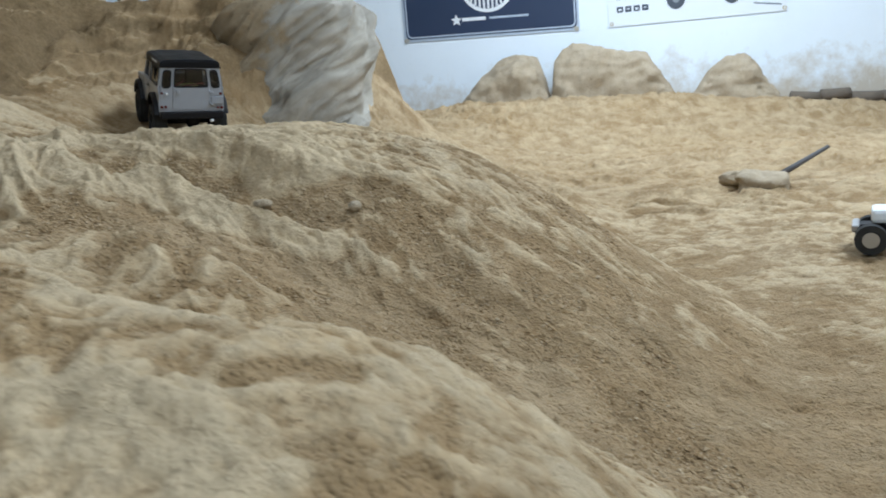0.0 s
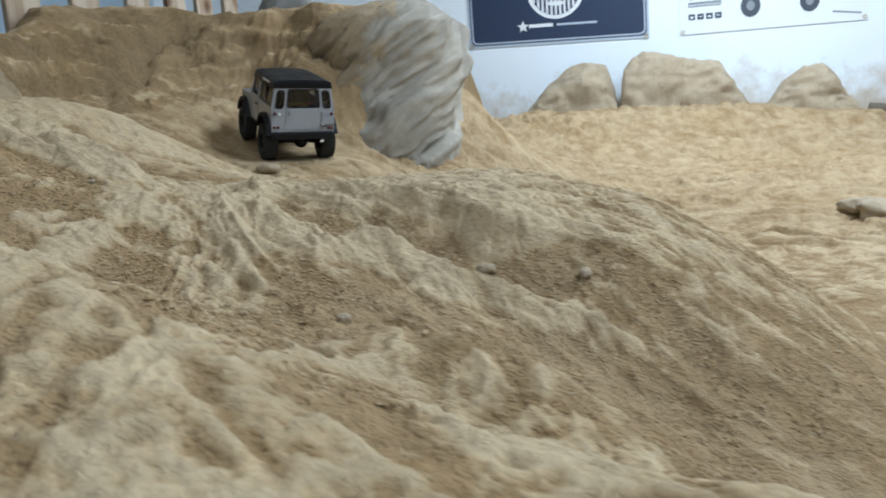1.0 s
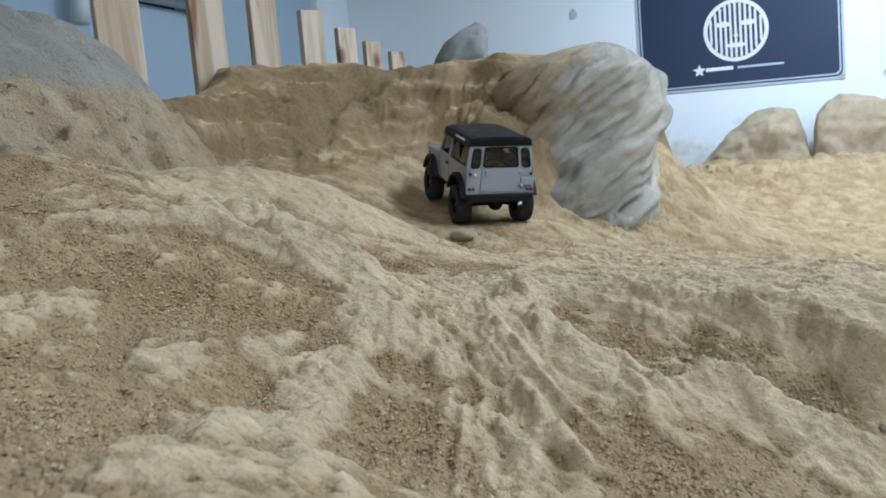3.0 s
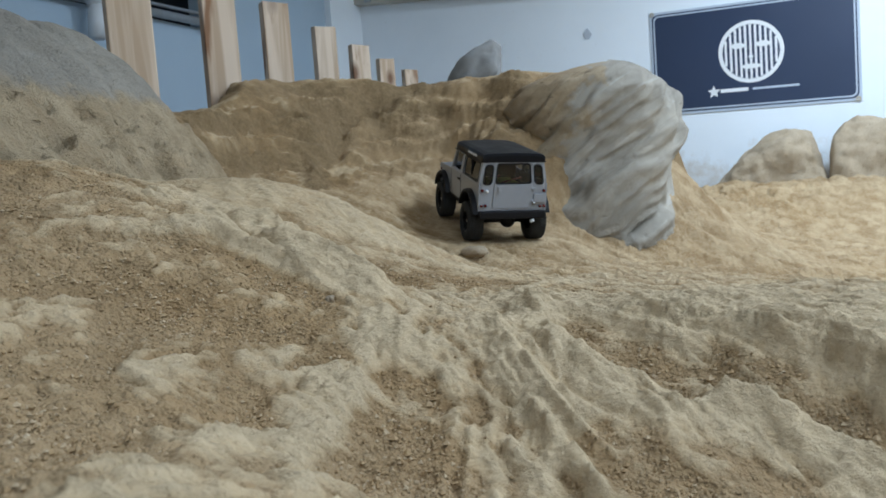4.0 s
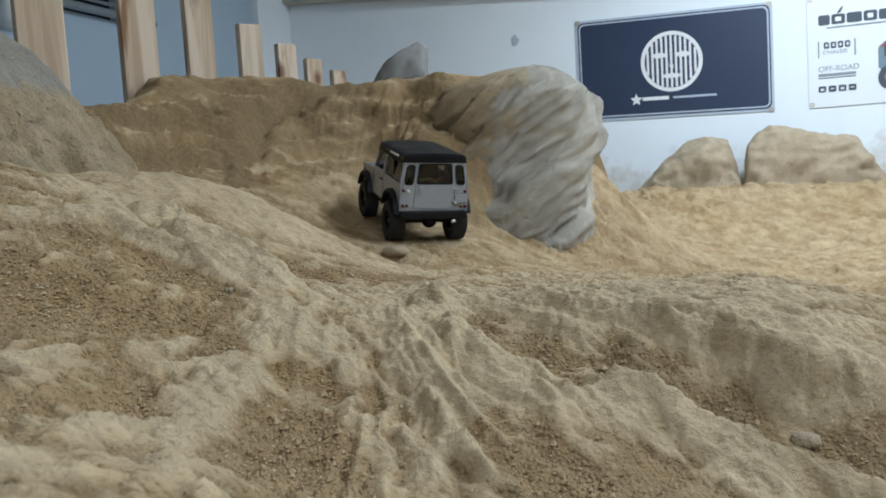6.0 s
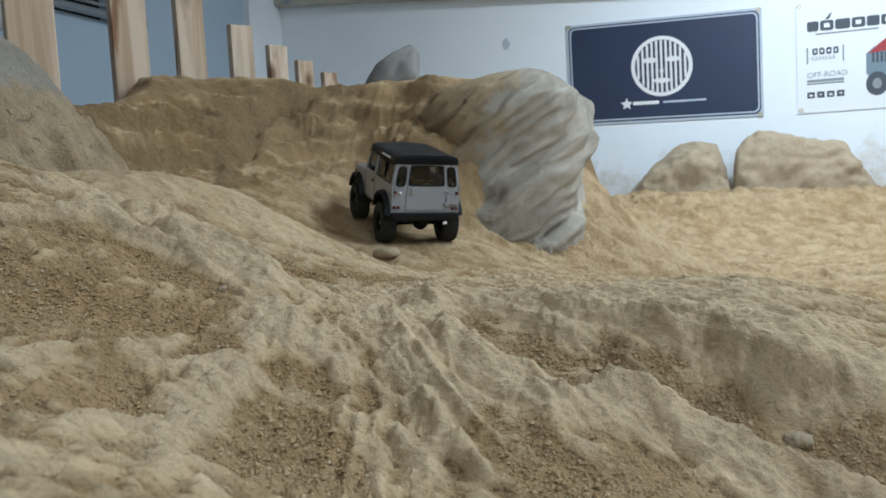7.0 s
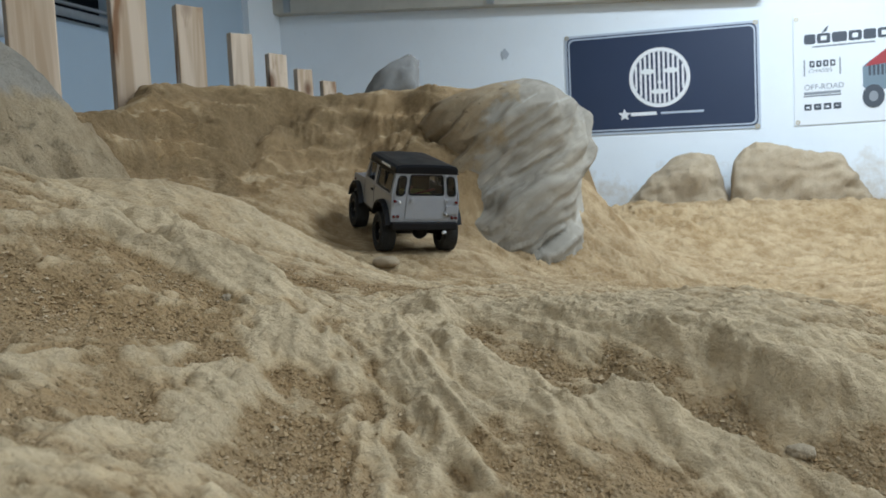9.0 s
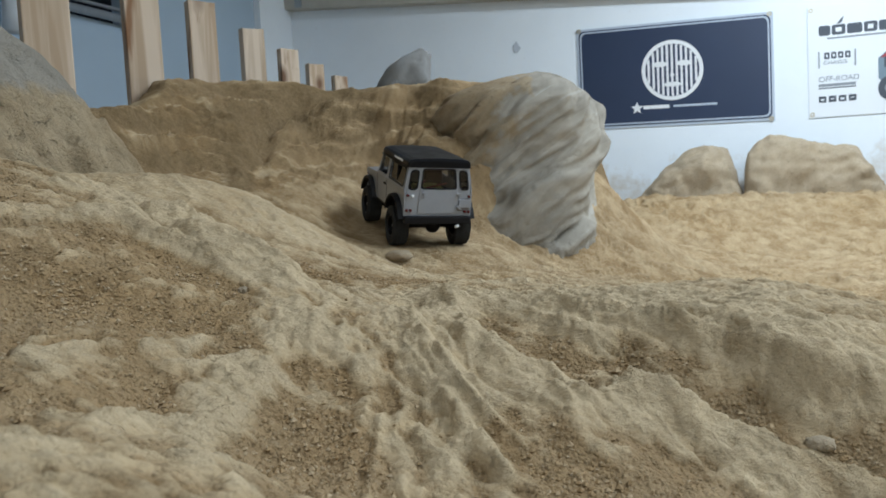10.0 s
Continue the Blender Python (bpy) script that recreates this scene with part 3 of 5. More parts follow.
def lump(seed, rx, ry, rz, square=2.6, rough=0.12, detail=5, cut=0.0):
    """A stone: a squarish ball with knobs and chips."""
    bm = bmesh.new()
    bmesh.ops.create_icosphere(bm, subdivisions=detail, radius=1)
    off = Vector((seed * 3.7, seed * 1.9, seed * 5.3))
    for v in bm.verts:
        d = v.co.normalized()
        k = (abs(d.x) ** square + abs(d.y) ** square + abs(d.z) ** square) ** (-1 / square)
        p = d * k
        n = noise.fractal(d * 1.3 + off, 1.0, 2.0, 5) * rough + (0.5 - abs(noise.noise(d * 2.6 + off))) * rough * 0.5
        p *= 1 + n
        v.co = Vector((p.x * rx, p.y * ry, p.z * rz))
        if cut and v.co.z < -cut * rz:
            v.co.z = -cut * rz
    return bm


# ---------------------------------------------------------------- the ground
def spread(lo, hi, mid, n, tight):
    """Grid lines that lie close together round mid and widen away from it."""
    a, b = math.asinh((lo - mid) / tight), math.asinh((hi - mid) / tight)
    return mid + tight * np.sinh(np.linspace(a, b, n))


def build_ground():
    gx, gy = spread(-3.85, 3.9, -0.35, 940, 0.25), spread(-1.9, 5.95, 0.74, 1060, 0.30)
    X, Y = np.meshgrid(gx, gy)
    Z, hollow, high = ground_all(X, Y)
    far = smooth(1.5, 2.3, Y)
    patchy = 0.20 * fbm(X * 24 + 9, Y * 24, 3)
    on_bank = smooth(0.60, 0.72, high)
    steep = np.hypot(np.gradient(Z, gx, axis=1), np.gradient(Z, gy, axis=0))
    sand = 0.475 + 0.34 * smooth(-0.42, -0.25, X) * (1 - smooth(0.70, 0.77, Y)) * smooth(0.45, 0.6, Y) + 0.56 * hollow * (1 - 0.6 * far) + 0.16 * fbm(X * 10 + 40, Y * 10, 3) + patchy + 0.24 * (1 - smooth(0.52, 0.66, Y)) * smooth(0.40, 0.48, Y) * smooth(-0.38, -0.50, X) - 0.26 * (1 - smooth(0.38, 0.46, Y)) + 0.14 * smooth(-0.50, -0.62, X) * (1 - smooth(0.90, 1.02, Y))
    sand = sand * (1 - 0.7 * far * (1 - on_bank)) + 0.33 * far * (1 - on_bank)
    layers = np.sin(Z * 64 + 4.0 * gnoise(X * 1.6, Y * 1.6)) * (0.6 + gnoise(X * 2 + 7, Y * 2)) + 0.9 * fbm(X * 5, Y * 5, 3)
    # bank made browner too, part of its weaker light put into the sand colour
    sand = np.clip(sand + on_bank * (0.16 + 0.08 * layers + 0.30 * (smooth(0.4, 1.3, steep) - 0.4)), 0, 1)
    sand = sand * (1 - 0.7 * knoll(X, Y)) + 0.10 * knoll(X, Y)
    # base and leftward terms paint the bank's weaker light; the rest is soil
    soil_shade = on_bank * (0.40 + 0.14 * layers + 0.40 * (smooth(0.5, 1.7, steep) - 0.5) + 0.15 * smooth(-0.75, -1.35, X) + 0.25 * fbm(X * 3 + 5, Y * 3, 3))
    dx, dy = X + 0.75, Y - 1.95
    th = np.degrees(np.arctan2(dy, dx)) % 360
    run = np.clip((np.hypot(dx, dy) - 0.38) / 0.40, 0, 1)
    soil_shade = soil_shade + 0.75 * on_bank * np.exp(-((th - 112 - 50 * (1 - run)) / 7.0) ** 2) + 0.35 * on_bank * np.exp(-((th - 87) / 7.0) ** 2 - ((run - 0.8) / 0.3) ** 2)
    soil_shade = np.clip(soil_shade - 0.7 * on_bank * np.exp(-((th - 98 - 4 * (1 - run)) / 2.2) ** 2), 0, 1)
    nx, ny = len(gx), len(gy)
    i = np.arange(nx * ny).reshape(ny, nx)
    quads = np.stack([i[:-1, :-1], i[:-1, 1:], i[1:, 1:], i[1:, :-1]], -1).reshape(-1, 4)
    me = bpy.data.meshes.new("ground")
    me.vertices.add(nx * ny)
    me.vertices.foreach_set("co", np.stack([X, Y, Z], -1).ravel())
    me.loops.add(quads.size)
    me.loops.foreach_set("vertex_index", quads.ravel())
    me.polygons.add(len(quads))
    me.polygons.foreach_set("loop_start", np.arange(0, quads.size, 4))
    me.update(calc_edges=True)
    me.polygons.foreach_set("use_smooth", np.ones(len(quads), bool))
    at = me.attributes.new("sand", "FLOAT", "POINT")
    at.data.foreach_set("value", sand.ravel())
    me.attributes.new("soil_shade", "FLOAT", "POINT").data.foreach_set("value", soil_shade.ravel())
    me.materials.append(M_GROUND)
    me.validate()
    return tagged(new("ground", me), "sculpted tan sandy rock course with furrows and ledges", "ground", kind="structure")


build_ground()


def gh(x, y, fine=True):
    return float(ground_height(x, y, fine))


# ---------------------------------------------------------------- the room
WALL_A = Vector((-0.22, 5.58, 0))
WALL_U = Vector((0.98091, -0.19447, 0))
WALL_N = Vector((-0.19447, -0.98091, 0))     # into the room


def on_wall(u, z, w=0.0):
    """A place on the poster wall: u along it, z up, w out from it."""
    p = WALL_A + WALL_U * u + WALL_N * w
    return Vector((p.x, p.y, z))


def wall_box(u0, u1, z0, z1, w0, w1, bm=None):
    bm = bm or bmesh.new()
    vs = [bm.verts.new(on_wall(u, z, w)) for w in (w0, w1) for u, z in ((u0, z0), (u1, z0), (u1, z1), (u0, z1))]
    for f in ((0, 1, 2, 3), (7, 6, 5, 4), (0, 4, 5, 1), (1, 5, 6, 2), (2, 6, 7, 3), (3, 7, 4, 0)):
        bm.faces.new([vs[k] for k in f])
    bmesh.ops.recalc_face_normals(bm, faces=bm.faces)
    return bm


CORNER_U = -2.16
ROOM_TOP = 2.9
thing("wall_north", wall_box(CORNER_U - 0.2, 4.7, -0.1, ROOM_TOP, -0.15, 0), M_WALL, "white painted wall behind the rock course", "wall", "structure")


def left_box(v0, v1, z0, z1, w0, w1, bm=None):
    """Along the side wall: v from the corner towards the camera, w into the room."""
    bm = bm or bmesh.new()
    def at(v, z, w):
        p = WALL_A + WALL_U * (CORNER_U + w) + WALL_N * v
        return Vector((p.x, p.y, z))
    vs = [bm.verts.new(at(v, z, w)) for w in (w0, w1) for v, z in ((v0, z0), (v1, z0), (v1, z1), (v0, z1))]
    for f in ((0, 1, 2, 3), (7, 6, 5, 4), (0, 4, 5, 1), (1, 5, 6, 2), (2, 6, 7, 3), (3, 7, 4, 0)):
        bm.faces.new([vs[k] for k in f])
    bmesh.ops.recalc_face_normals(bm, faces=bm.faces)
    return bm


bm = left_box(0, 1.62, -0.1, ROOM_TOP, -0.15, 0)
left_box(1.62, 8.4, -0.1, 1.675, -0.15, 0, bm)
left_box(1.62, 8.4, 2.45, ROOM_TOP, -0.15, 0, bm)
left_box(5.2, 8.4, 1.675, 2.45, -0.15, 0, bm)
thing("wall_west", bm, M_WALL_BLUE, "pale blue painted side wall with a dark opening", "wall", "structure")
thing("pilaster", left_box(0.002, 0.42, -0.1, ROOM_TOP, 0.0, 0.05), M_WALL, "pale painted pilaster in the room corner", "wall", "structure")
# recess painted near-black: its lack of light is put into the colour
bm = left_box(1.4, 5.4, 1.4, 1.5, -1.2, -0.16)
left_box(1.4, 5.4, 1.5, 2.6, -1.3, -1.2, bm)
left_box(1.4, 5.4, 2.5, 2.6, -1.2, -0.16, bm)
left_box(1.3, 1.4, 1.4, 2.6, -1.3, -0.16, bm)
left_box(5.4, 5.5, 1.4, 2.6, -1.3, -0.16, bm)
thing("recess", bm, M_DARK, "recess behind the side wall, painted dark as unlit", "recess", "structure")
thing("wall_east", box(3.95, 4.1, -2.1, 5.2, -0.1, ROOM_TOP), M_WALL, "white painted wall", "wall", "structure")
thing("wall_south", box(-4.2, 4.1, -2.15, -2.0, -0.1, ROOM_TOP), M_WALL, "white painted wall", "wall", "structure")
thing("ceiling", box(-4.4, 4.2, -2.2, 6.4, ROOM_TOP, ROOM_TOP + 0.1), M_CEILING, "plain pale ceiling", "ceiling", "structure")
thing("floor", box(-4.4, 4.2, -2.2, 6.4, -0.1, 0), M_FLOOR, "grey concrete floor under the course", "floor", "structure")

# added unseen housings hang under the ceiling, the light comes from below them
for lx, ly, lz, lp in LAMP_ROWS:
    lamp = empty("unseen_ceiling_light", "white ceiling light housing, out of view, added over an area lamp", "ceiling light", pose(lx, ly, lz), group="ceiling lights")
    part("housing", box(-0.64, 0.64, -0.11, 0.11, 0.03, 0.115, 0.006), M_CEILING, lamp)

# the beam and its brackets at the top of the poster wall
beam = empty("wall_beam", "beige painted beam along the top of the wall", "beam", pose(0, 0, 0), "structure")
bm = bmesh.new()
vs = [bm.verts.new(on_wall(u, z, w)) for w in (0.002, 0.09) for u, z in ((-2.12, 2.078), (1.2, 1.80), (1.2, 2.05), (-2.12, 2.33))]
for f in ((0, 1, 2, 3), (7, 6, 5, 4), (0, 4, 5, 1), (1, 5, 6, 2), (2, 6, 7, 3), (3, 7, 4, 0)):
    bm.faces.new([vs[k] for k in f])
bmesh.ops.recalc_face_normals(bm, faces=bm.faces)
part("rail", bm, M_BEIGE, beam)
for u, z in ((-1.99, 2.075), (-0.47, 1.945)):
    part("bracket", wall_box(u - 0.025, u + 0.025, z, z + 0.3, 0.09, 0.105), M_PIPE, beam)

# pipes on the side wall
def on_left(v, z, w):
    p = WALL_A + WALL_U * (CORNER_U + w) + WALL_N * v
    return (p.x, p.y, z)


pipe = empty("wall_pipe", "grey metal pipe run along the side wall", "pipe", pose(0, 0, 0))
part("tube", rod(on_left(1.5, 1.70, 0.05), on_left(5.3, 1.655, 0.05), 0.022, sides=14), M_PIPE, pipe, flat=False)
part("thin_tube", rod(on_left(1.5, 1.745, 0.05), on_left(5.3, 1.70, 0.05), 0.010, sides=10), M_PIPE, pipe, flat=False)
for v in (1.72, 3.3):
    part("clamp", rod(on_left(v, 1.66, 0.055), on_left(v, 1.80, 0.055), 0.016, sides=10), M_STEEL, pipe, flat=False)
duct = empty("white_duct", "white plastic duct that bends into the wall", "duct", pose(0, 0, 0))
for a, b in (((2.52, 1.50, 0.09), (2.50, 1.66, 0.09)), ((2.50, 1.66, 0.09), (2.56, 1.74, 0.09)), ((2.56, 1.74, 0.09), (2.72, 1.79, 0.09)), ((2.72, 1.79, 0.09), (3.1, 1.80, 0.09))):
    part("duct_length", rod(on_left(*a), on_left(*b), 0.04, sides=16), M_DUCT, duct, flat=False)

# ---------------------------------------------------------------- upright boards
def board(x, y, top, turn, seed):
    rnd = random.Random(seed)
    bm = box(-0.0465, 0.0465, -0.019, 0.019, 0, top - 0.25, 0.003)
    for v in bm.verts:
        if v.co.z > (top - 0.25) / 2:
            v.co.z += rnd.uniform(-0.003, 0.003) + v.co.x * rnd.uniform(-0.05, 0.05)
    return thing("upright_board", bm, M_LUMBER, "bare pine board standing upright behind the rocks", "board", group="row of boards", at=pose(x, y, 0.25, 0, 0, turn))


for k in range(7):
    nudge = (0.0, -0.025, -0.050, -0.039, -0.034, -0.032, -0.007)[k]
    board(-1.395 - 0.035 * k + nudge, 1.80 + 0.498 * k, 1.342 + 0.0085 * k, 50 + (k * 37 % 9) - 4, k)

# ---------------------------------------------------------------- rocks
def outcrop():
    """The trowelled block at the end of the far bank: broken strata sweep up across its hollowed face to an overhanging brow."""
    bm = bmesh.new()
    rings, around = 130, 300
    heights = (-0.50, -0.24, -0.10, 0.02, 0.06, 0.09, 0.14, 0.18, 0.225, 0.265, 0.295, 0.322, 0.342, 0.356, 0.364)
    lefts = (-0.20, -0.20, -0.20, -0.20, -0.20, -0.20, -0.20, -0.20, -0.20, -0.19, -0.16, -0.09, -0.01, 0.06, 0.12)
    rights = (0.33, 0.305, 0.298, 0.290, 0.298, 0.312, 0.330, 0.318, 0.320, 0.308, 0.278, 0.243, 0.208, 0.178, 0.15)
    deep = (0.36, 0.34, 0.32, 0.30, 0.285, 0.285, 0.28, 0.29, 0.29, 0.28, 0.26, 0.22, 0.16, 0.10, 0.05)
    rows = []
    for i in range(rings + 1):
        z = -0.50 + 0.864 * (1 - (1 - i / rings) ** 1.25)
        lo, hi, hy = (float(np.interp(z, heights, v)) for v in (lefts, rights, deep))
        row = []
        for k in range(around):
            a = 2 * math.pi * k / around
            c, sn = math.cos(a), math.sin(a)
            r = (abs(c) ** 2.7 + abs(sn) ** 2.7) ** (-1 / 2.7)
            # strata: q runs across them, run along them; steeper towards the brow
            turn = 0.30 * ((a + math.pi / 2 + math.pi) % (2 * math.pi) - math.pi)
            lean = 0.26 + 0.34 * max(0.0, min(1.0, (z + 0.15) / 0.45))
            q, run = z - lean * turn, turn + 0.6 * z
            q += 0.06 * noise.noise(Vector((run * 2.6, q * 2.2, 7))) + 0.016 * noise.noise(Vector((run * 8, q * 12, 2)))
            broad = noise.noise(Vector((q * 5.5, run * 1.3, 1)))
            mid = 0.5 - abs(noise.noise(Vector((q * 12.0, run * 2.0, 4)))) * 2
            thin = 0.5 - abs(noise.noise(Vector((q * 30.0, run * 4.5, 9)))) * 2
            step = q * 6.2 + 0.9 * noise.noise(Vector((q * 3.0, run * 1.5, 12)))
            edge = step % 1.0
            ledge = edge / 0.84 if edge < 0.84 else (1 - edge) / 0.16
            size = 0.4 + 0.9 * abs(noise.noise(Vector((math.floor(step) * 3.7, run * 2.4, 5)))) * 2
            rub = noise.fractal(Vector((c * 6, sn * 6, z * 18)), 0.8, 2.0, 4)
            low = max(0.0, min(1.0, (-0.14 - z) / 0.06))
            top = max(0.0, min(1.0, (0.36 - z) / 0.10))
            r *= 1 + top * (1 - 0.7 * low) * (0.12 * broad + 0.06 * mid + 0.030 * thin + 0.17 * size * (ledge - 0.6)) + (0.010 + 0.07 * low) * rub
            row.append(bm.verts.new(((lo + hi) / 2 + (hi - lo) / 2 * c * r, hy * sn * r, z + 0.012 * noise.noise(Vector((c * 3, sn * 3, 1))))))
        rows.append(row)
    for i in range(rings):
        for k in range(around):
            bm.faces.new((rows[i][k], rows[i][(k + 1) % around], rows[i + 1][(k + 1) % around], rows[i + 1][k]))
    bm.faces.new(rows[-1])
    return bm


thing("rock_outcrop", outcrop(), M_OUTCROP, "large grey fluted cement rock with a tan sandy flank", "rock", flat=False, at=pose(-0.545, 2.80, 0.675, 0, 0, 0))


def cliff():
    """The steep cement slope: crusted below, trowelled smooth and grey round its top."""
    bm = bmesh.new()
    n, m = 230, 180
    rows = []
    for i in range(n + 1):
        row = []
        for k in range(m + 1):
            x, y = -2.4 + 1.85 * i / n, 0.75 + 1.25 * k / m
            wob = 0.014 * noise.noise(Vector((x * 5, y * 5, 1)))
            d = math.hypot(max(0.0, x + 1.38), 1.15 * max(0.0, abs(y - 1.30) - 0.14)) + wob
            z = float(np.interp(d, [-0.05, 0.0, 0.083, 0.12, 0.171, 0.21, 0.257, 0.319, 0.353, 0.44, 0.70], [1.06, 1.04, 1.02, 1.005, 0.965, 0.925, 0.866, 0.780, 0.728, 0.58, 0.2]))
            upper = min(1, max(0, (z - 0.875) / 0.03))
            # drapes drawn down the cap, with one deep pocket
            drape = noise.noise(Vector((math.atan2(y - 1.30, x + 1.42) * 2.6, d * 1.2, 3)))
            z += upper * (0.030 * drape - 0.012 * abs(noise.noise(Vector((x * 7, y * 7, 2)))))
            z -= upper * 0.045 * math.exp(-((x + 1.335) / 0.026) ** 2 - ((y - 1.10) / 0.09) ** 2)
            z += 0.030 * noise.fractal(Vector((x * 9, y * 9, z * 7)), 0.6, 2.2, 6) * (1 - 0.85 * upper)
            dash = noise.noise(Vector((x * 30 + y * 18, y * 22 - x * 9, z * 34)))
            z -= 0.10 * max(0.0, dash - 0.20) * (1 - 0.9 * upper)
            row.append(bm.verts.new((x, y, z)))
        rows.append(row)
    for i in range(n):
        for k in range(m):
            bm.faces.new((rows[i][k], rows[i + 1][k], rows[i + 1][k + 1], rows[i][k + 1]))
    edge = [rows[0], [r[-1] for r in rows], rows[-1][::-1], [r[0] for r in rows][::-1]]
    for line in edge:
        low = [bm.verts.new((v.co.x, v.co.y, 0.1)) for v in line]
        for a in range(len(line) - 1):
            bm.faces.new((line[a], line[a + 1], low[a + 1], low[a]))
    bmesh.ops.recalc_face_normals(bm, faces=bm.faces)
    return bm


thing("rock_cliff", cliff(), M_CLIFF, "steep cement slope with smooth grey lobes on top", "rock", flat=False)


def boulder(x0, x1, top, seed, outline, label):
    """A sculpted boulder: its front outline, as heights along its width, swept back with a rounded face."""
    cx, w = (x0 + x1) / 2, x1 - x0
    y = 5.58 - 0.198 * (cx + 0.22) - 0.20
    base = 0.40
    bm = bmesh.new()
    n, m = 70, 46
    us, hs = zip(*outline)
    rows = []
    for i in range(n + 1):
        u = i / n
        hgt = float(np.interp(u, us, hs)) * (top - base)
        row = []
        for k in range(m + 1):
            a = math.pi * k / m
            ca, sa = math.cos(a), math.sin(a)
            d = 0.19 * (0.75 + 0.25 * math.sin(math.pi * u))
            yy = -d * (abs(ca) ** 0.75) * (1 if ca > 0 else -1)
            zz = hgt * (abs(sa) ** 0.45)
            p = Vector((u * w * 6 + seed * 5, yy * 9, zz * 6))
            bump = 0.030 * noise.fractal(p * 0.8, 1.0, 2.0, 5) + 0.026 * (0.4 - abs(noise.noise(Vector((p.x * 1.1, p.y, p.z * 3.4)))) - 1.2 * max(0.0, noise.noise(Vector((p.x * 2.2, p.y * 2, p.z * 8))) - 0.35))
            row.append(bm.verts.new(((u - 0.5) * w + 0.3 * bump, yy - bump * (0.4 + abs(ca)), zz + bump * sa)))
        rows.append(row)
    for i in range(n):
        for k in range(m):
            bm.faces.new((rows[i][k], rows[i + 1][k], rows[i + 1][k + 1], rows[i][k + 1]))
    bm.faces.new(rows[0]), bm.faces.new(rows[-1][::-1])
    bmesh.ops.recalc_face_normals(bm, faces=bm.faces)
    return thing("boulder", bm, M_BOULDER, label, "boulder", group="boulders along the wall", flat=False, at=pose(cx, y, base, 0, 0, -11))


boulder(0.02, 0.715, 0.875, 3, ((0, 0.12), (0.15, 0.40), (0.35, 0.72), (0.52, 0.93), (0.68, 1.0), (0.80, 1.0), (0.88, 0.90), (0.95, 0.62), (1, 0.30)), "tan cement boulder with one steep side at the wall")
boulder(0.705, 1.49, 0.905, 5, ((0, 0.40), (0.02, 0.80), (0.08, 0.90), (0.18, 1.0), (0.40, 0.98), (0.62, 0.85), (0.75, 0.80), (0.86, 0.55), (0.94, 0.36), (1, 0.10)), "broad tan cement boulder with a dark cleft edge")
boulder(1.50, 2.08, 0.74, 8, ((0, 0.15), (0.12, 0.45), (0.28, 0.85), (0.42, 1.0), (0.62, 0.98), (0.76, 0.75), (0.88, 0.45), (1, 0.20)), "low rounded tan cement boulder at the wall")

def stone_lump():
    bm = lump(11, 0.125, 0.08, 0.10, 2.6, 0.22, 4)
    for v in bm.verts:
        v.co.z += 0.35 * v.co.x if v.co.z > 0 else 0
        v.co.x += 0.25 * max(0.0, v.co.z)
    return bm


thing("grey_stone", stone_lump(), plain("grey_stone_skin", (0.23, 0.23, 0.225), 0.9, grain=0.6, scale=25, bump=0.002),
      "rough grey stone lying on the crest of the bank", "stone", flat=False, at=pose(-0.945, 3.32, 1.125, 0, -12, 20) @ Matrix.Scale(0.85, 4))


def pebble(x, y, rx, ry, rz, seed, turn, label, tilt=0):
    return thing("pebble", lump(seed, rx, ry, rz, 2.3, 0.2, 3), M_PEBBLE, label, "stone", group="loose stones", flat=False, at=pose(x, y, gh(x, y) + rz * 0.7, tilt, 0, turn))


pebble(-0.189, 0.790, 0.0092, 0.0075, 0.0052, 21, 10, "small flat tan pebble lying in a sandy furrow")
pebble(-0.690, 1.880, 0.027, 0.019, 0.012, 22, -10, "flat tan stone lying behind the saddle")
pebble(-0.302, 0.642, 0.006, 0.005, 0.005, 23, 40, "small round tan pebble at the foot of the ridge")
pebble(-0.096, 0.780, 0.007, 0.006, 0.005, 24, 70, "small tan pebble on the lip of the saddle")
pebble(-0.576, 0.816, 0.0035, 0.003, 0.003, 25, 20, "tiny dark tan pebble on the slope")

# ---------------------------------------------------------------- the model car
def yz(x, sign):
    """Side plates: outline in (y, z), thickness inwards."""
    return lambda u, v, w: Vector((sign * (x - w - lean_in(v)), u, v))


def lean_in(z):
    return max(0.0, z - 0.150) * 0.16


def arch(y0, r, z0, n=12):
    """Points of a wheel arch, from the front edge over the top to the rear edge."""
    return [(y0 + r * math.cos(a) * 1.02, max(z0, 0.062 + r * math.sin(a))) for a in [math.pi * k / n for k in range(n + 1)]]


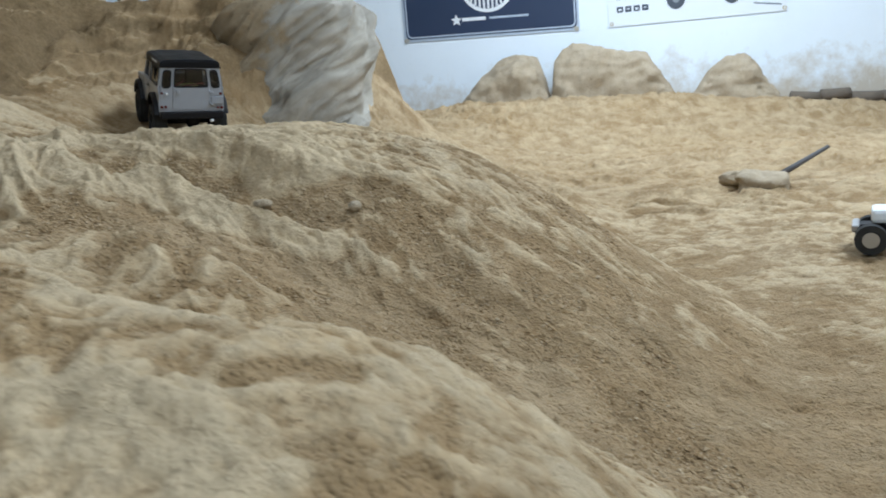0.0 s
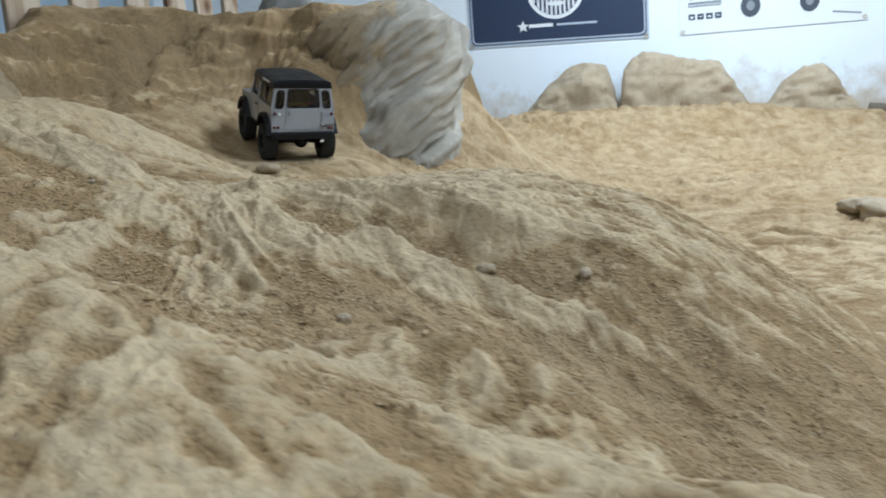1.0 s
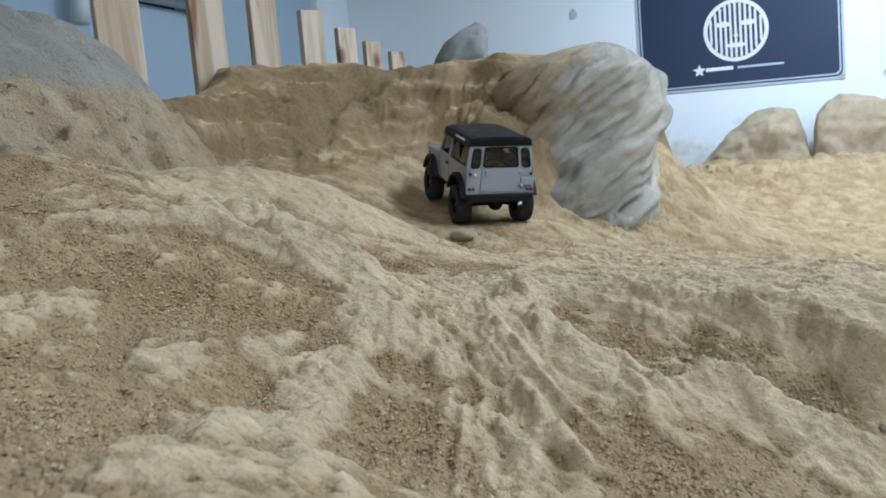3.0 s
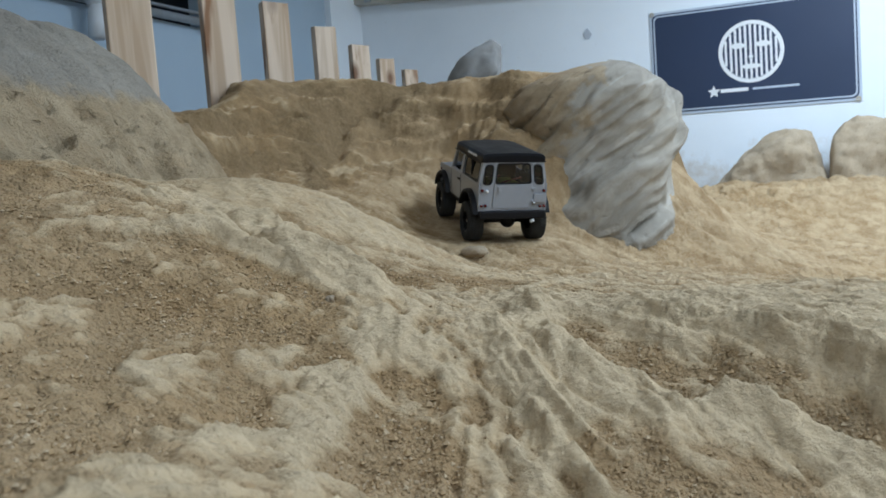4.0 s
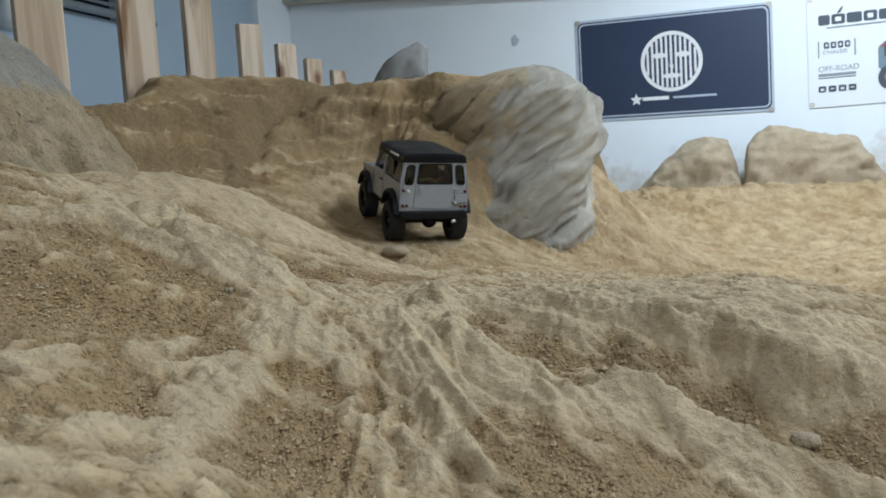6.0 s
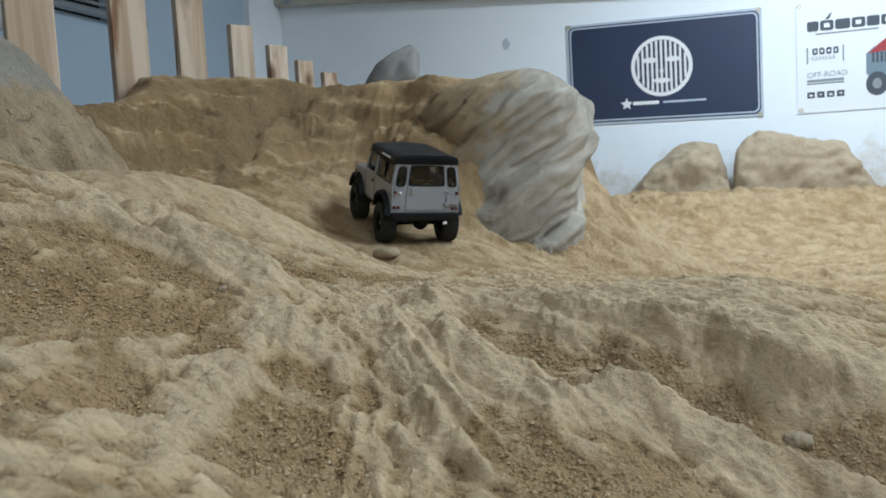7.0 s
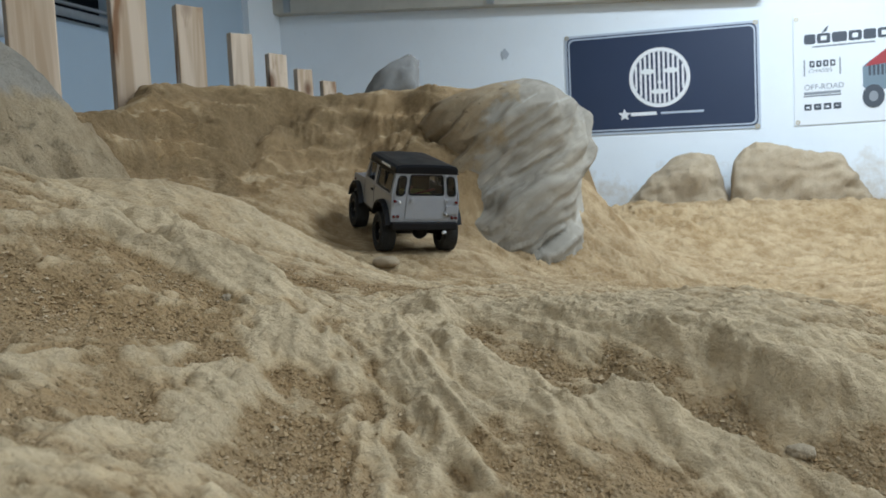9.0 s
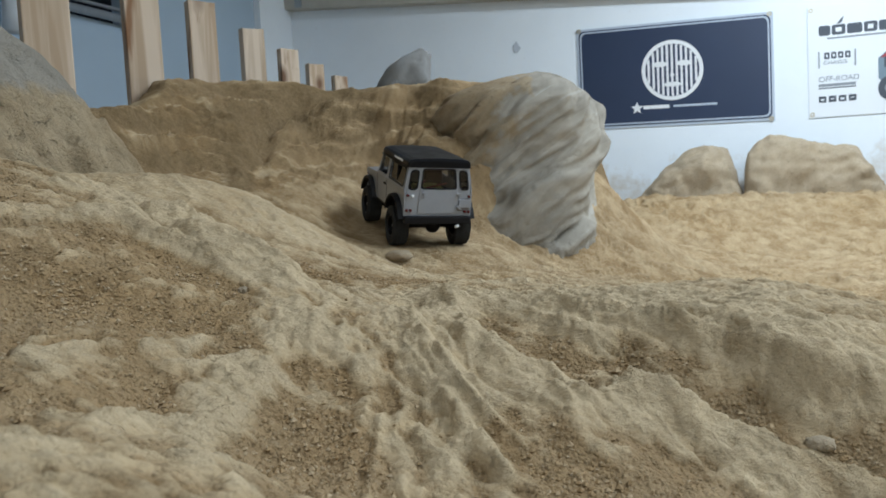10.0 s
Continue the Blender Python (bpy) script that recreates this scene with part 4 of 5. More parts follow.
def model_car(at):
    car = empty("model_car", "grey off-road model car with black roof and big tyres", "model car", at)
    rear, front, nose = -0.202, 0.134, 0.186
    for sign in (-1, 1):
        # lower side with both wheel arches
        low = [(rear, 0.088), (rear, 0.150), (0.066, 0.150), (nose - 0.01, 0.146), (nose, 0.138), (nose, 0.092)]
        a1 = [p for p in arch(0.134, 0.062, 0.084)]
        a2 = [p for p in arch(-0.134, 0.062, 0.084)]
        outline = low + [p for p in a1] + a2
        side = part("side_panel", plate(outline, [], 0.003, yz(0.086, sign)), M_BODY, car)
        # cab and rear quarter with window openings
        upper = [(rear + 0.001, 0.1505), (0.066, 0.1505), (0.044, 0.206), (rear + 0.006, 0.206)]
        door_win = [(-0.028, 0.156), (0.054, 0.156), (0.036, 0.200), (-0.028, 0.200)]
        rear_win = rounded(-0.184, -0.052, 0.157, 0.199, 0.006)
        upper_panel = part("window_panel", plate(upper, [door_win, rear_win], 0.003, yz(0.086, sign)), M_BODY, car)
        part("side_window", plate(rounded(-0.186, -0.050, 0.155, 0.201, 0.006), [], 0.0008, yz(0.0838, sign)), M_GLASS, upper_panel)
        part("window_bar", box(*sorted((sign * 0.0775, sign * 0.0825)), -0.120, -0.116, 0.157, 0.199), M_TRIM, upper_panel)
        part("window_seal", plate(rounded(-0.1865, -0.0495, 0.1545, 0.2015, 0.007), [rounded(-0.1835, -0.0525, 0.1575, 0.1985, 0.006)], 0.001, yz(0.0868, sign)), M_TRIM, upper_panel)
        # door seams, handle, waist trim
        part("door_seam", box(*sorted((sign * 0.0858, sign * 0.0866)), -0.0365, -0.0353, 0.088, 0.150), M_TRIM, side)
        part("door_seam", box(*sorted((sign * 0.0858, sign * 0.0866)), 0.0605, 0.0617, 0.088, 0.150), M_TRIM, side)
        part("waist_trim", box(*sorted((sign * 0.0858, sign * 0.0874)), rear + 0.004, 0.064, 0.1485, 0.1515), M_BODY, side)
        part("door_handle", box(*sorted((sign * 0.086, sign * 0.0895)), -0.028, -0.012, 0.1325, 0.1375, 0.001), M_TRIM, side, "black door handle")
        part("sill", box(*sorted((sign * 0.078, sign * 0.0855)), -0.068, 0.068, 0.078, 0.0875, 0.001), M_TRIM, car, "black sill strip")
        part("indicator", rod((sign * 0.086, 0.168, 0.130), (sign * 0.0885, 0.168, 0.130), 0.0035, sides=12), M_RED, side, "red side lamp", flat=False)
        # fender flares
        for y0 in (0.134, -0.134):
            bm = bmesh.new()
            ring = []
            for k in range(15):
                a = math.pi * k / 14
                c, s = math.cos(a), math.sin(a)
                ring.append([bm.verts.new((sign * xx, y0 + rr * c * 1.02, max(0.080, 0.062 + rr * s))) for xx, rr in ((0.083, 0.060), (0.083, 0.069), (0.098, 0.067), (0.100, 0.063), (0.098, 0.060))])
            for k in range(14):
                for j in range(5):
                    bm.faces.new((ring[k][j], ring[k + 1][j], ring[k + 1][(j + 1) % 5], ring[k][(j + 1) % 5]))
            bm.faces.new(ring[0]), bm.faces.new(ring[-1][::-1])
            bmesh.ops.recalc_face_normals(bm, faces=bm.faces)
            part("fender_flare", bm, M_TRIM, car, "black plastic fender flare")
    # back with tailgate window and two quarter windows
    def back(w0):
        return lambda u, v, w: Vector((u * (1 - lean_in(v) / 0.086), rear + w0 + w + max(0.0, v - 0.150) * 0.07, v))
    outline = [(-0.086, 0.088), (0.086, 0.088), (0.086, 0.206), (-0.086, 0.206)]
    gate_win = rounded(-0.044, 0.044, 0.155, 0.200, 0.006)
    quarters = [rounded(s * 0.066 - 0.011, s * 0.066 + 0.011, 0.152, 0.198, 0.009) for s in (-1, 1)]
    rear_panel = part("rear_panel", plate(outline, [gate_win, *quarters], 0.003, back(0)), M_BODY, car)
    part("tailgate_window", plate(rounded(-0.046, 0.046, 0.153, 0.202, 0.006), [], 0.0008, back(0.0015)), M_GLASS, rear_panel)
    part("window_seal", plate(rounded(-0.0465, 0.0465, 0.1525, 0.2025, 0.007), [rounded(-0.043, 0.043, 0.156, 0.199, 0.006)], 0.0012, back(-0.001)), M_TRIM, rear_panel)
    for q in (-0.066, 0.066):
        part("quarter_window", plate(rounded(q - 0.012, q + 0.012, 0.151, 0.199, 0.009), [], 0.0008, back(0.0015)), M_GLASS, rear_panel)
        part("window_seal", plate(rounded(q - 0.0125, q + 0.0125, 0.1505, 0.1995, 0.009), [rounded(q - 0.0095, q + 0.0095, 0.1535, 0.1965, 0.008)], 0.0012, back(-0.001)), M_TRIM, rear_panel)
    gate = part("tailgate", plate(rounded(-0.051, 0.051, 0.094, 0.207, 0.006), [rounded(-0.0475, 0.0475, 0.1515, 0.2035, 0.007)], 0.0022, back(-0.0021)), M_BODY, car)
    part("latch", box(-0.040, -0.032, rear - 0.006, rear - 0.002, 0.135, 0.147, 0.001), M_BODY, gate)
    for z in (0.108, 0.138):
        part("hinge", box(0.046, 0.058, rear - 0.0055, rear - 0.002, z, z + 0.006, 0.001), M_BODY, gate)
    part("wiper", rod((0.052, rear - 0.003, 0.203), (0.040, rear - 0.005, 0.199), 0.0018, sides=8), M_BODY, gate, flat=False)
    part("plate_holder", box(0.052, 0.085, rear - 0.005, rear - 0.001, 0.108, 0.128, 0.001), M_BODY, rear_panel, "blank grey plate holder")
    part("filler_neck", rod((0.050, rear - 0.007, 0.107), (0.060, rear - 0.001, 0.103), 0.003, sides=10), M_STEEL, rear_panel, flat=False)
    for x, z, m in ((-0.078, 0.138, M_RED), (0.078, 0.136, M_RED), (-0.079, 0.101, M_RED), (-0.069, 0.101, M_RED), (0.070, 0.098, M_RED), (0.080, 0.098, M_RED), (-0.066, 0.136, M_CLEAR)):
        part("tail_lamp", rod((x, rear - 0.005, z), (x, rear, z), 0.0034, 0.0038, 14), m, rear_panel, "round lamp lens", flat=False)
    part("rear_bumper", box(-0.084, 0.084, rear - 0.008, rear + 0.012, 0.068, 0.0875, 0.003), M_TRIM, car, "black rear bumper")
    part("tow_hook", rod((0.047, rear - 0.004, 0.060), (0.056, rear - 0.004, 0.064), 0.004, sides=10), M_CLEAR, car, "bright steel tow hook", flat=False)
    part("front_bumper", box(-0.092, 0.092, nose + 0.006, nose + 0.024, 0.084, 0.102, 0.003), M_TRIM, car, "black front bumper")
    # roof
    bm = bmesh.new()
    prof = [(-0.0790, 0.2045), (-0.0800, 0.2075), (-0.0785, 0.2175), (-0.0740, 0.2225), (-0.060, 0.2255), (0.0, 0.2275), (0.060, 0.2255), (0.0740, 0.2225), (0.0785, 0.2175), (0.0800, 0.2075), (0.0790, 0.2045)]
    rows = []
    for y, k in ((rear + 0.001, 0.97), (rear + 0.003, 0.99), (rear + 0.012, 1.0), (-0.08, 1.0), (0.02, 1.0), (0.038, 0.995), (0.048, 0.96)):
        drop = 0.006 if y in (rear + 0.001, 0.048) else 0.0
        rows.append([bm.verts.new((x * k, y, z - (drop if z > 0.21 else 0))) for x, z in prof])
    for a, b in zip(rows, rows[1:]):
        for j in range(len(prof)):
            j2 = (j + 1) % len(prof)
            bm.faces.new((a[j], a[j2], b[j2], b[j]))
    bm.faces.new(rows[0][::-1]), bm.faces.new(rows[-1])
    bmesh.ops.recalc_face_normals(bm, faces=bm.faces)
    roof = part("roof", bm, M_ROOF, car, "glossy black roof")
    for sign in (-1, 1):
        part("alpine_window", box(*sorted((sign * 0.0785, sign * 0.0805)), -0.150, -0.075, 0.2105, 0.2165, 0.001), M_CLEAR, roof)
        part("rain_gutter", box(*sorted((sign * 0.0785, sign * 0.0825)), rear + 0.006, 0.044, 0.2035, 0.2055), M_TRIM, roof)
    # bonnet, wings, windscreen, grille
    bm = bmesh.new()
    rows = [[bm.verts.new((x, y, z + 0.004 * (1 - (x / 0.086) ** 2))) for x in (-0.085, -0.060, -0.057, -0.03, 0, 0.03, 0.057, 0.060, 0.085)] for y, z in ((0.066, 0.1495), (0.12, 0.148), (0.176, 0.1445), (nose, 0.136))]
    for a, b in zip(rows, rows[1:]):
        for j in range(8):
            bm.faces.new((a[j], a[j + 1], b[j + 1], b[j]))
    bmesh.ops.solidify(bm, geom=bm.faces[:], thickness=0.003)
    part("bonnet", bm, M_BODY, car)
    part("front_panel", box(-0.085, 0.085, nose - 0.004, nose - 0.0005, 0.092, 0.138), M_BODY, car)
    grille = part("grille", box(-0.045, 0.045, nose - 0.0005, nose + 0.003, 0.098, 0.135, 0.001), M_TRIM, car, "black grille")
    for x in (-0.064, 0.064):
        part("headlamp", rod((x, nose - 0.001, 0.118), (x, nose + 0.004, 0.118), 0.0115, 0.010, 18), M_CLEAR, car, "round clear headlamp", flat=False)
    def screen(w0):
        return lambda u, v, w: Vector((u, 0.066 - (v - 0.1505) * 0.40 - w0 - w, v))
    wind = part("windscreen_frame", plate([(-0.084, 0.1505), (0.084, 0.1505), (0.076, 0.206), (-0.076, 0.206)], [rounded(-0.072, -0.003, 0.158, 0.200, 0.004), rounded(0.003, 0.072, 0.158, 0.200, 0.004)], 0.003, screen(0)), M_BODY, car)
    part("windscreen", plate([(-0.076, 0.154), (0.076, 0.154), (0.073, 0.203), (-0.073, 0.203)], [], 0.0008, screen(0.001)), M_GLASS, wind)
    # inside: tray, seats, wheel, wires
    tray = part("interior_tray", box(-0.080, 0.080, rear + 0.005, 0.062, 0.118, 0.126), M_SEAT, car, "dark interior tray")
    for x in (-0.040, 0.040):
        part("seat", box(x - 0.025, x + 0.025, -0.035, -0.020, 0.126, 0.180, 0.005, box(x - 0.025, x + 0.025, -0.020, 0.020, 0.126, 0.142, 0.004)), M_SEAT, tray)
    part("dashboard", box(-0.076, 0.076, 0.040, 0.060, 0.126, 0.158, 0.004), M_SEAT, tray)
    part("battery", box(-0.030, 0.035, -0.15, -0.07, 0.126, 0.146, 0.003), M_YELLOW, tray, "yellow wrapped battery")
    for k, (a, b) in enumerate((((-0.02, -0.17, 0.15), (0.05, -0.11, 0.152)), ((0.05, -0.11, 0.152), (0.06, -0.06, 0.14)), ((-0.05, -0.16, 0.14), (0.0, -0.09, 0.155)))):
        part("wire", rod(a, b, 0.0022, sides=8), M_REDWIRE, tray, "red cable", flat=False)
    # chassis
    for x in (-0.026, 0.026):
        part("chassis_rail", box(x - 0.003, x + 0.003, -0.19, 0.19, 0.064, 0.080, 0.001), M_TRIM, car, "black chassis rail")
    part("skid_plate", box(-0.034, 0.034, -0.035, 0.035, 0.056, 0.066, 0.003), M_TRIM, car)
    part("floor_pan", box(-0.078, 0.078, -0.066, 0.064, 0.086, 0.090), M_TRIM, car)
    part("wheel_well", box(-0.079, 0.079, 0.064, nose - 0.006, 0.116, 0.120), M_TRIM, car)
    part("wheel_well", box(-0.079, 0.079, rear + 0.005, -0.066, 0.1135, 0.1175), M_TRIM, car)
    for y0 in (0.134, -0.134):
        axle = part("axle", rod((-0.066, y0, 0.049), (0.066, y0, 0.049), 0.0065, sides=12), M_TRIM, car, flat=False)
        bm = bmesh.new()
        bmesh.ops.create_uvsphere(bm, u_segments=16, v_segments=10, radius=1, matrix=Matrix.Translation((0.012, y0, 0.049)) @ Matrix.Diagonal((0.020, 0.021, 0.020, 1)))
        part("diff_housing", bm, M_TRIM, axle, flat=False)
        for x in (-0.050, 0.050):
            part("shock", rod((x, y0, 0.056), (x * 0.72, y0 - 0.012 * (1 if y0 > 0 else -1), 0.118), 0.0055, sides=10), M_STEEL if y0 < 0 else M_TRIM, axle, flat=False)
            part("link", rod((x * 0.9, y0, 0.044), (x * 0.55, y0 * 0.26, 0.060), 0.0030, sides=8), M_TRIM, axle, flat=False)
        part("drive_shaft", rod((0.012, y0 * 0.88, 0.052), (0.0, y0 * 0.26, 0.064), 0.0035, sides=8), M_STEEL, axle, flat=False)
    # wheels
    def tyre_mesh():
        bm = bmesh.new()
        prof = [(-0.0155, 0.026), (-0.0195, 0.030), (-0.0205, 0.038), (-0.0185, 0.0455), (-0.0150, 0.0480), (-0.006, 0.0488), (0.006, 0.0488), (0.0150, 0.0480), (0.0185, 0.0455), (0.0205, 0.038), (0.0195, 0.030), (0.0155, 0.026)]
        n = 48
        ring = [[bm.verts.new((x, r * math.cos(2 * math.pi * k / n), r * math.sin(2 * math.pi * k / n))) for x, r in prof] for k in range(n)]
        for k in range(n):
            for j in range(len(prof)):
                j2 = (j + 1) % len(prof)
                bm.faces.new((ring[k][j], ring[k][j2], ring[(k + 1) % n][j2], ring[(k + 1) % n][j]))
        # tread blocks
        for k in range(36):
            a = 2 * math.pi * k / 36
            for x0, shift in ((-0.0135, 0.0), (-0.0045, 0.5), (0.0045, 0.0), (0.0135, 0.5)):
                m = Matrix.Rotation(a + shift * 2 * math.pi / 36, 4, "X") @ Matrix.Translation((x0, 0.0487 if abs(x0) < 0.01 else 0.0479, 0)) @ Matrix.Diagonal((0.0074, 0.0026, 0.0056, 1))
                bmesh.ops.create_cube(bm, size=1, matrix=m)
        bmesh.ops.recalc_face_normals(bm, faces=bm.faces)
        return bm
    def rim_mesh():
        bm = rod((-0.0165, 0, 0), (0.0165, 0, 0), 0.0272, sides=36)
        bmesh.ops.delete(bm, geom=[f for f in bm.faces if len(f.verts) > 4], context="FACES")
        bmesh.ops.solidify(bm, geom=bm.faces[:], thickness=0.0022)
        rod((0.000, 0, 0), (0.004, 0, 0), 0.0255, sides=36, bm=bm)
        for k in range(8):
            a = 2 * math.pi * k / 8
            rod((0.0035, 0.010 * math.cos(a), 0.010 * math.sin(a)), (0.0075, 0.023 * math.cos(a), 0.023 * math.sin(a)), 0.003, 0.0022, 8, bm)
        return bm
    tyre_me, rim_me = mesh_of("tyre", tyre_mesh(), M_TYRE), mesh_of("rim", rim_mesh(), M_RIM)
    nut_me = mesh_of("hub_nut", rod((0.003, 0, 0), (0.013, 0, 0), 0.0048, 0.004, 6), M_STEEL)
    for sx in (-1, 1):
        for y0 in (0.134, -0.134):
            wheel = new("wheel")
            wheel.parent = car
            wheel.matrix_local = pose(sx * 0.081, y0, 0.049, (y0 * 300) % 10, 0, 0 if sx > 0 else 180)
            tagged(wheel, "black wheel with a wide dusty tyre")
            for nm, me in (("tyre", tyre_me), ("rim", rim_me), ("hub_nut", nut_me)):
                o = new(nm, me)
                o.parent = wheel
    return car


def car_pose(x, y, turn, size):
    """Rest the four wheels on the ground."""
    c, s = math.cos(radians(turn)), math.sin(radians(turn))
    pts = []
    for px, py in ((-0.081, -0.134), (0.081, -0.134), (-0.081, 0.134), (0.081, 0.134)):
        wx, wy = x + size * (px * c - py * s), y + size * (px * s + py * c)
        pts.append(Vector((wx, wy, gh(wx, wy))))
    fwd = ((pts[2] + pts[3]) - (pts[0] + pts[1])).normalized()
    right = ((pts[1] + pts[3]) - (pts[0] + pts[2])).normalized()
    up = right.cross(fwd).normalized()
    right = fwd.cross(up).normalized()
    m = Matrix((right, fwd, up)).transposed().to_4x4()
    centre = (pts[0] + pts[1] + pts[2] + pts[3]) / 4
    return Matrix.Translation(centre + up * 0.001) @ m @ Matrix.Scale(size, 4)


model_car(car_pose(-0.712, 2.150, 27, 0.90))

# ---------------------------------------------------------------- posters
def sheet(name, outline, holes, depth, lift, material, parent, flat=True):
    return part(name, plate(outline, holes, depth, lambda u, v, w: on_wall(u, v, lift + w)), material, parent)


def slanted(pts, k):
    """The banner hangs a little out of level."""
    return [(u, v - k * u) for u, v in pts]


K = 0.025
banner = empty("banner", "dark navy vinyl banner with a silver border and round emblem", "banner", pose(0, 0, 0))
S = lambda pts: slanted(pts, K)
sheet("cloth", S([(-0.004, 1.045), (1.178, 1.045), (1.178, 1.692), (-0.004, 1.692)]), [], 0.003, 0.004, M_SILVER, banner)
sheet("field", S(rounded(0.010, 1.164, 1.060, 1.678, 0.035)), [], 0.002, 0.0072, M_NAVY, banner)
sheet("border_line", S(rounded(0.018, 1.156, 1.068, 1.670, 0.034)), [S(rounded(0.027, 1.147, 1.077, 1.661, 0.030))], 0.001, 0.0093, M_SILVER, banner)
cu, cv, cr = 0.588, 1.390, 0.187
sheet("emblem_ring", S(ellipse(cu, cv, cr, cr, 48)), [S(ellipse(cu, cv, cr - 0.024, cr - 0.024, 48))], 0.001, 0.0095, M_PRINT, banner)
for k in range(-5, 6):
    u = cu + k * 0.0285
    half = math.sqrt(max(0.0, (cr - 0.026) ** 2 - (k * 0.0285) ** 2))
    sheet("emblem_stripe", S([(u - 0.007, cv - half), (u + 0.007, cv - half), (u + 0.007, cv + half), (u - 0.007, cv + half)]), [], 0.001, 0.0095, M_PRINT, banner)
for u, v, ru, rv in ((cu - 0.072, cv + 0.040, 0.046, 0.017), (cu + 0.072, cv + 0.040, 0.046, 0.017), (cu, cv - 0.088, 0.056, 0.015), (cu, cv - 0.030, 0.014, 0.011)):
    sheet("emblem_mark", S(ellipse(u, v, ru, rv, 20)), [], 0.001, 0.0108, M_PRINT, banner)
star = [(0.366 + (0.040 if k % 2 == 0 else 0.018) * math.sin(math.pi * k / 5), 1.165 + (0.040 if k % 2 == 0 else 0.018) * math.cos(math.pi * k / 5)) for k in range(10)]
sheet("star_mark", S(star), [], 0.001, 0.0095, M_PRINT, banner)
sheet("lettering_bar", S([(0.405, 1.156), (0.565, 1.156), (0.565, 1.178), (0.405, 1.178)]), [], 0.001, 0.0095, M_PRINT, banner)
sheet("lettering_bar", S([(0.590, 1.160), (0.850, 1.160), (0.850, 1.173), (0.590, 1.173)]), [], 0.001, 0.0095, M_SILVER, banner)
for u in (0.012, 1.158):
    for v in (1.056, 1.681):
        sheet("eyelet", S(ellipse(u, v, 0.014, 0.014, 16)), [S(ellipse(u, v, 0.006, 0.006, 16))], 0.002, 0.0095, M_BRASS, banner)

K2 = 0.004
P = lambda pts: [(u, v - K2 * (u - 1.37)) for u, v in pts]
poster = empty("poster", "white vinyl poster with dark lettering and a red truck", "poster", pose(0, 0, 0))
sheet("cloth", P([(1.366, 1.012), (2.455, 1.012), (2.455, 1.658), (1.366, 1.658)]), [], 0.003, 0.004, M_WHITE, poster)
# maker's mark, as plain blocks
u = 1.425
for w in (0.062, 0.072, 0.080, 0.070, 0.066, 0.070):
    outer = P(rounded(u, u + w, 1.487, 1.545, 0.012))
    hole = [P(rounded(u + 0.020, u + w - 0.020, 1.503, 1.529, 0.004))] if w in (0.072, 0.070) else []
    sheet("maker_mark", outer, hole, 0.001, 0.0075, M_INK, poster)
    u += w + 0.008
sheet("maker_mark", P([(1.520, 1.548), (1.545, 1.552), (1.560, 1.590), (1.545, 1.578)]), [], 0.001, 0.0075, M_INK, poster)
sheet("lettering_bar", P([(1.470, 1.465), (1.800, 1.465), (1.800, 1.474), (1.470, 1.474)]), [], 0.001, 0.0075, M_INKGREY, poster)


def lettering(text, u, z, size, stretch, material, parent):
    cu_ = bpy.data.curves.new("lettering", "FONT")
    cu_.body, cu_.size, cu_.extrude = text, size, 0.0006
    tmp = bpy.data.objects.new("lettering", cu_)
    scene.collection.objects.link(tmp)
    me = bpy.data.meshes.new_from_object(tmp.evaluated_get(bpy.context.evaluated_depsgraph_get()))
    bpy.data.objects.remove(tmp)
    me.materials.clear()
    me.materials.append(material)
    ob = new("lettering", me)
    ob.parent = parent
    o = on_wall(u, z, 0.0082)
    m = Matrix((WALL_U, Vector((0, 0, 1)), WALL_N)).transposed().to_4x4()
    ob.matrix_local = Matrix.Translation(o) @ m @ Matrix.Diagonal((stretch, 1, 1, 1))
    return ob


for u in (1.420, 1.612):
    sheet("bracket_mark", P([(u, 1.300), (u + 0.008, 1.300), (u + 0.008, 1.395), (u, 1.395)]), [], 0.001, 0.0075, M_INKGREY, poster)
for k in range(4):
    sheet("model_mark", P(rounded(1.452 + k * 0.037, 1.480 + k * 0.037, 1.350, 1.388, 0.006)), [P(rounded(1.461 + k * 0.037, 1.472 + k * 0.037, 1.361, 1.377, 0.002))], 0.001, 0.0075, M_INK, poster)
lettering("CHASSIS", 1.446, 1.318, 0.030, 1.15, M_INKGREY, poster)
lettering("OFF-ROAD", 1.420, 1.218, 0.045, 0.98, M_INKGREY, poster)
sheet("lettering_bar", P([(1.420, 1.190), (1.618, 1.190), (1.618, 1.206), (1.420, 1.206)]), [], 0.001, 0.0075, M_INKGREY, poster)
sheet("lettering_bar", P([(1.420, 1.178), (1.618, 1.178), (1.618, 1.184), (1.420, 1.184)]), [], 0.001, 0.0075, M_INK, poster)
for k in range(4):
    sheet("icon", P(rounded(1.420 + k * 0.053, 1.460 + k * 0.053, 1.098, 1.134, 0.004)), [P(rounded(1.430 + k * 0.053, 1.450 + k * 0.053, 1.108 + 0.006 * (k % 2), 1.120, 0.003))], 0.001, 0.0075, M_INK, poster)
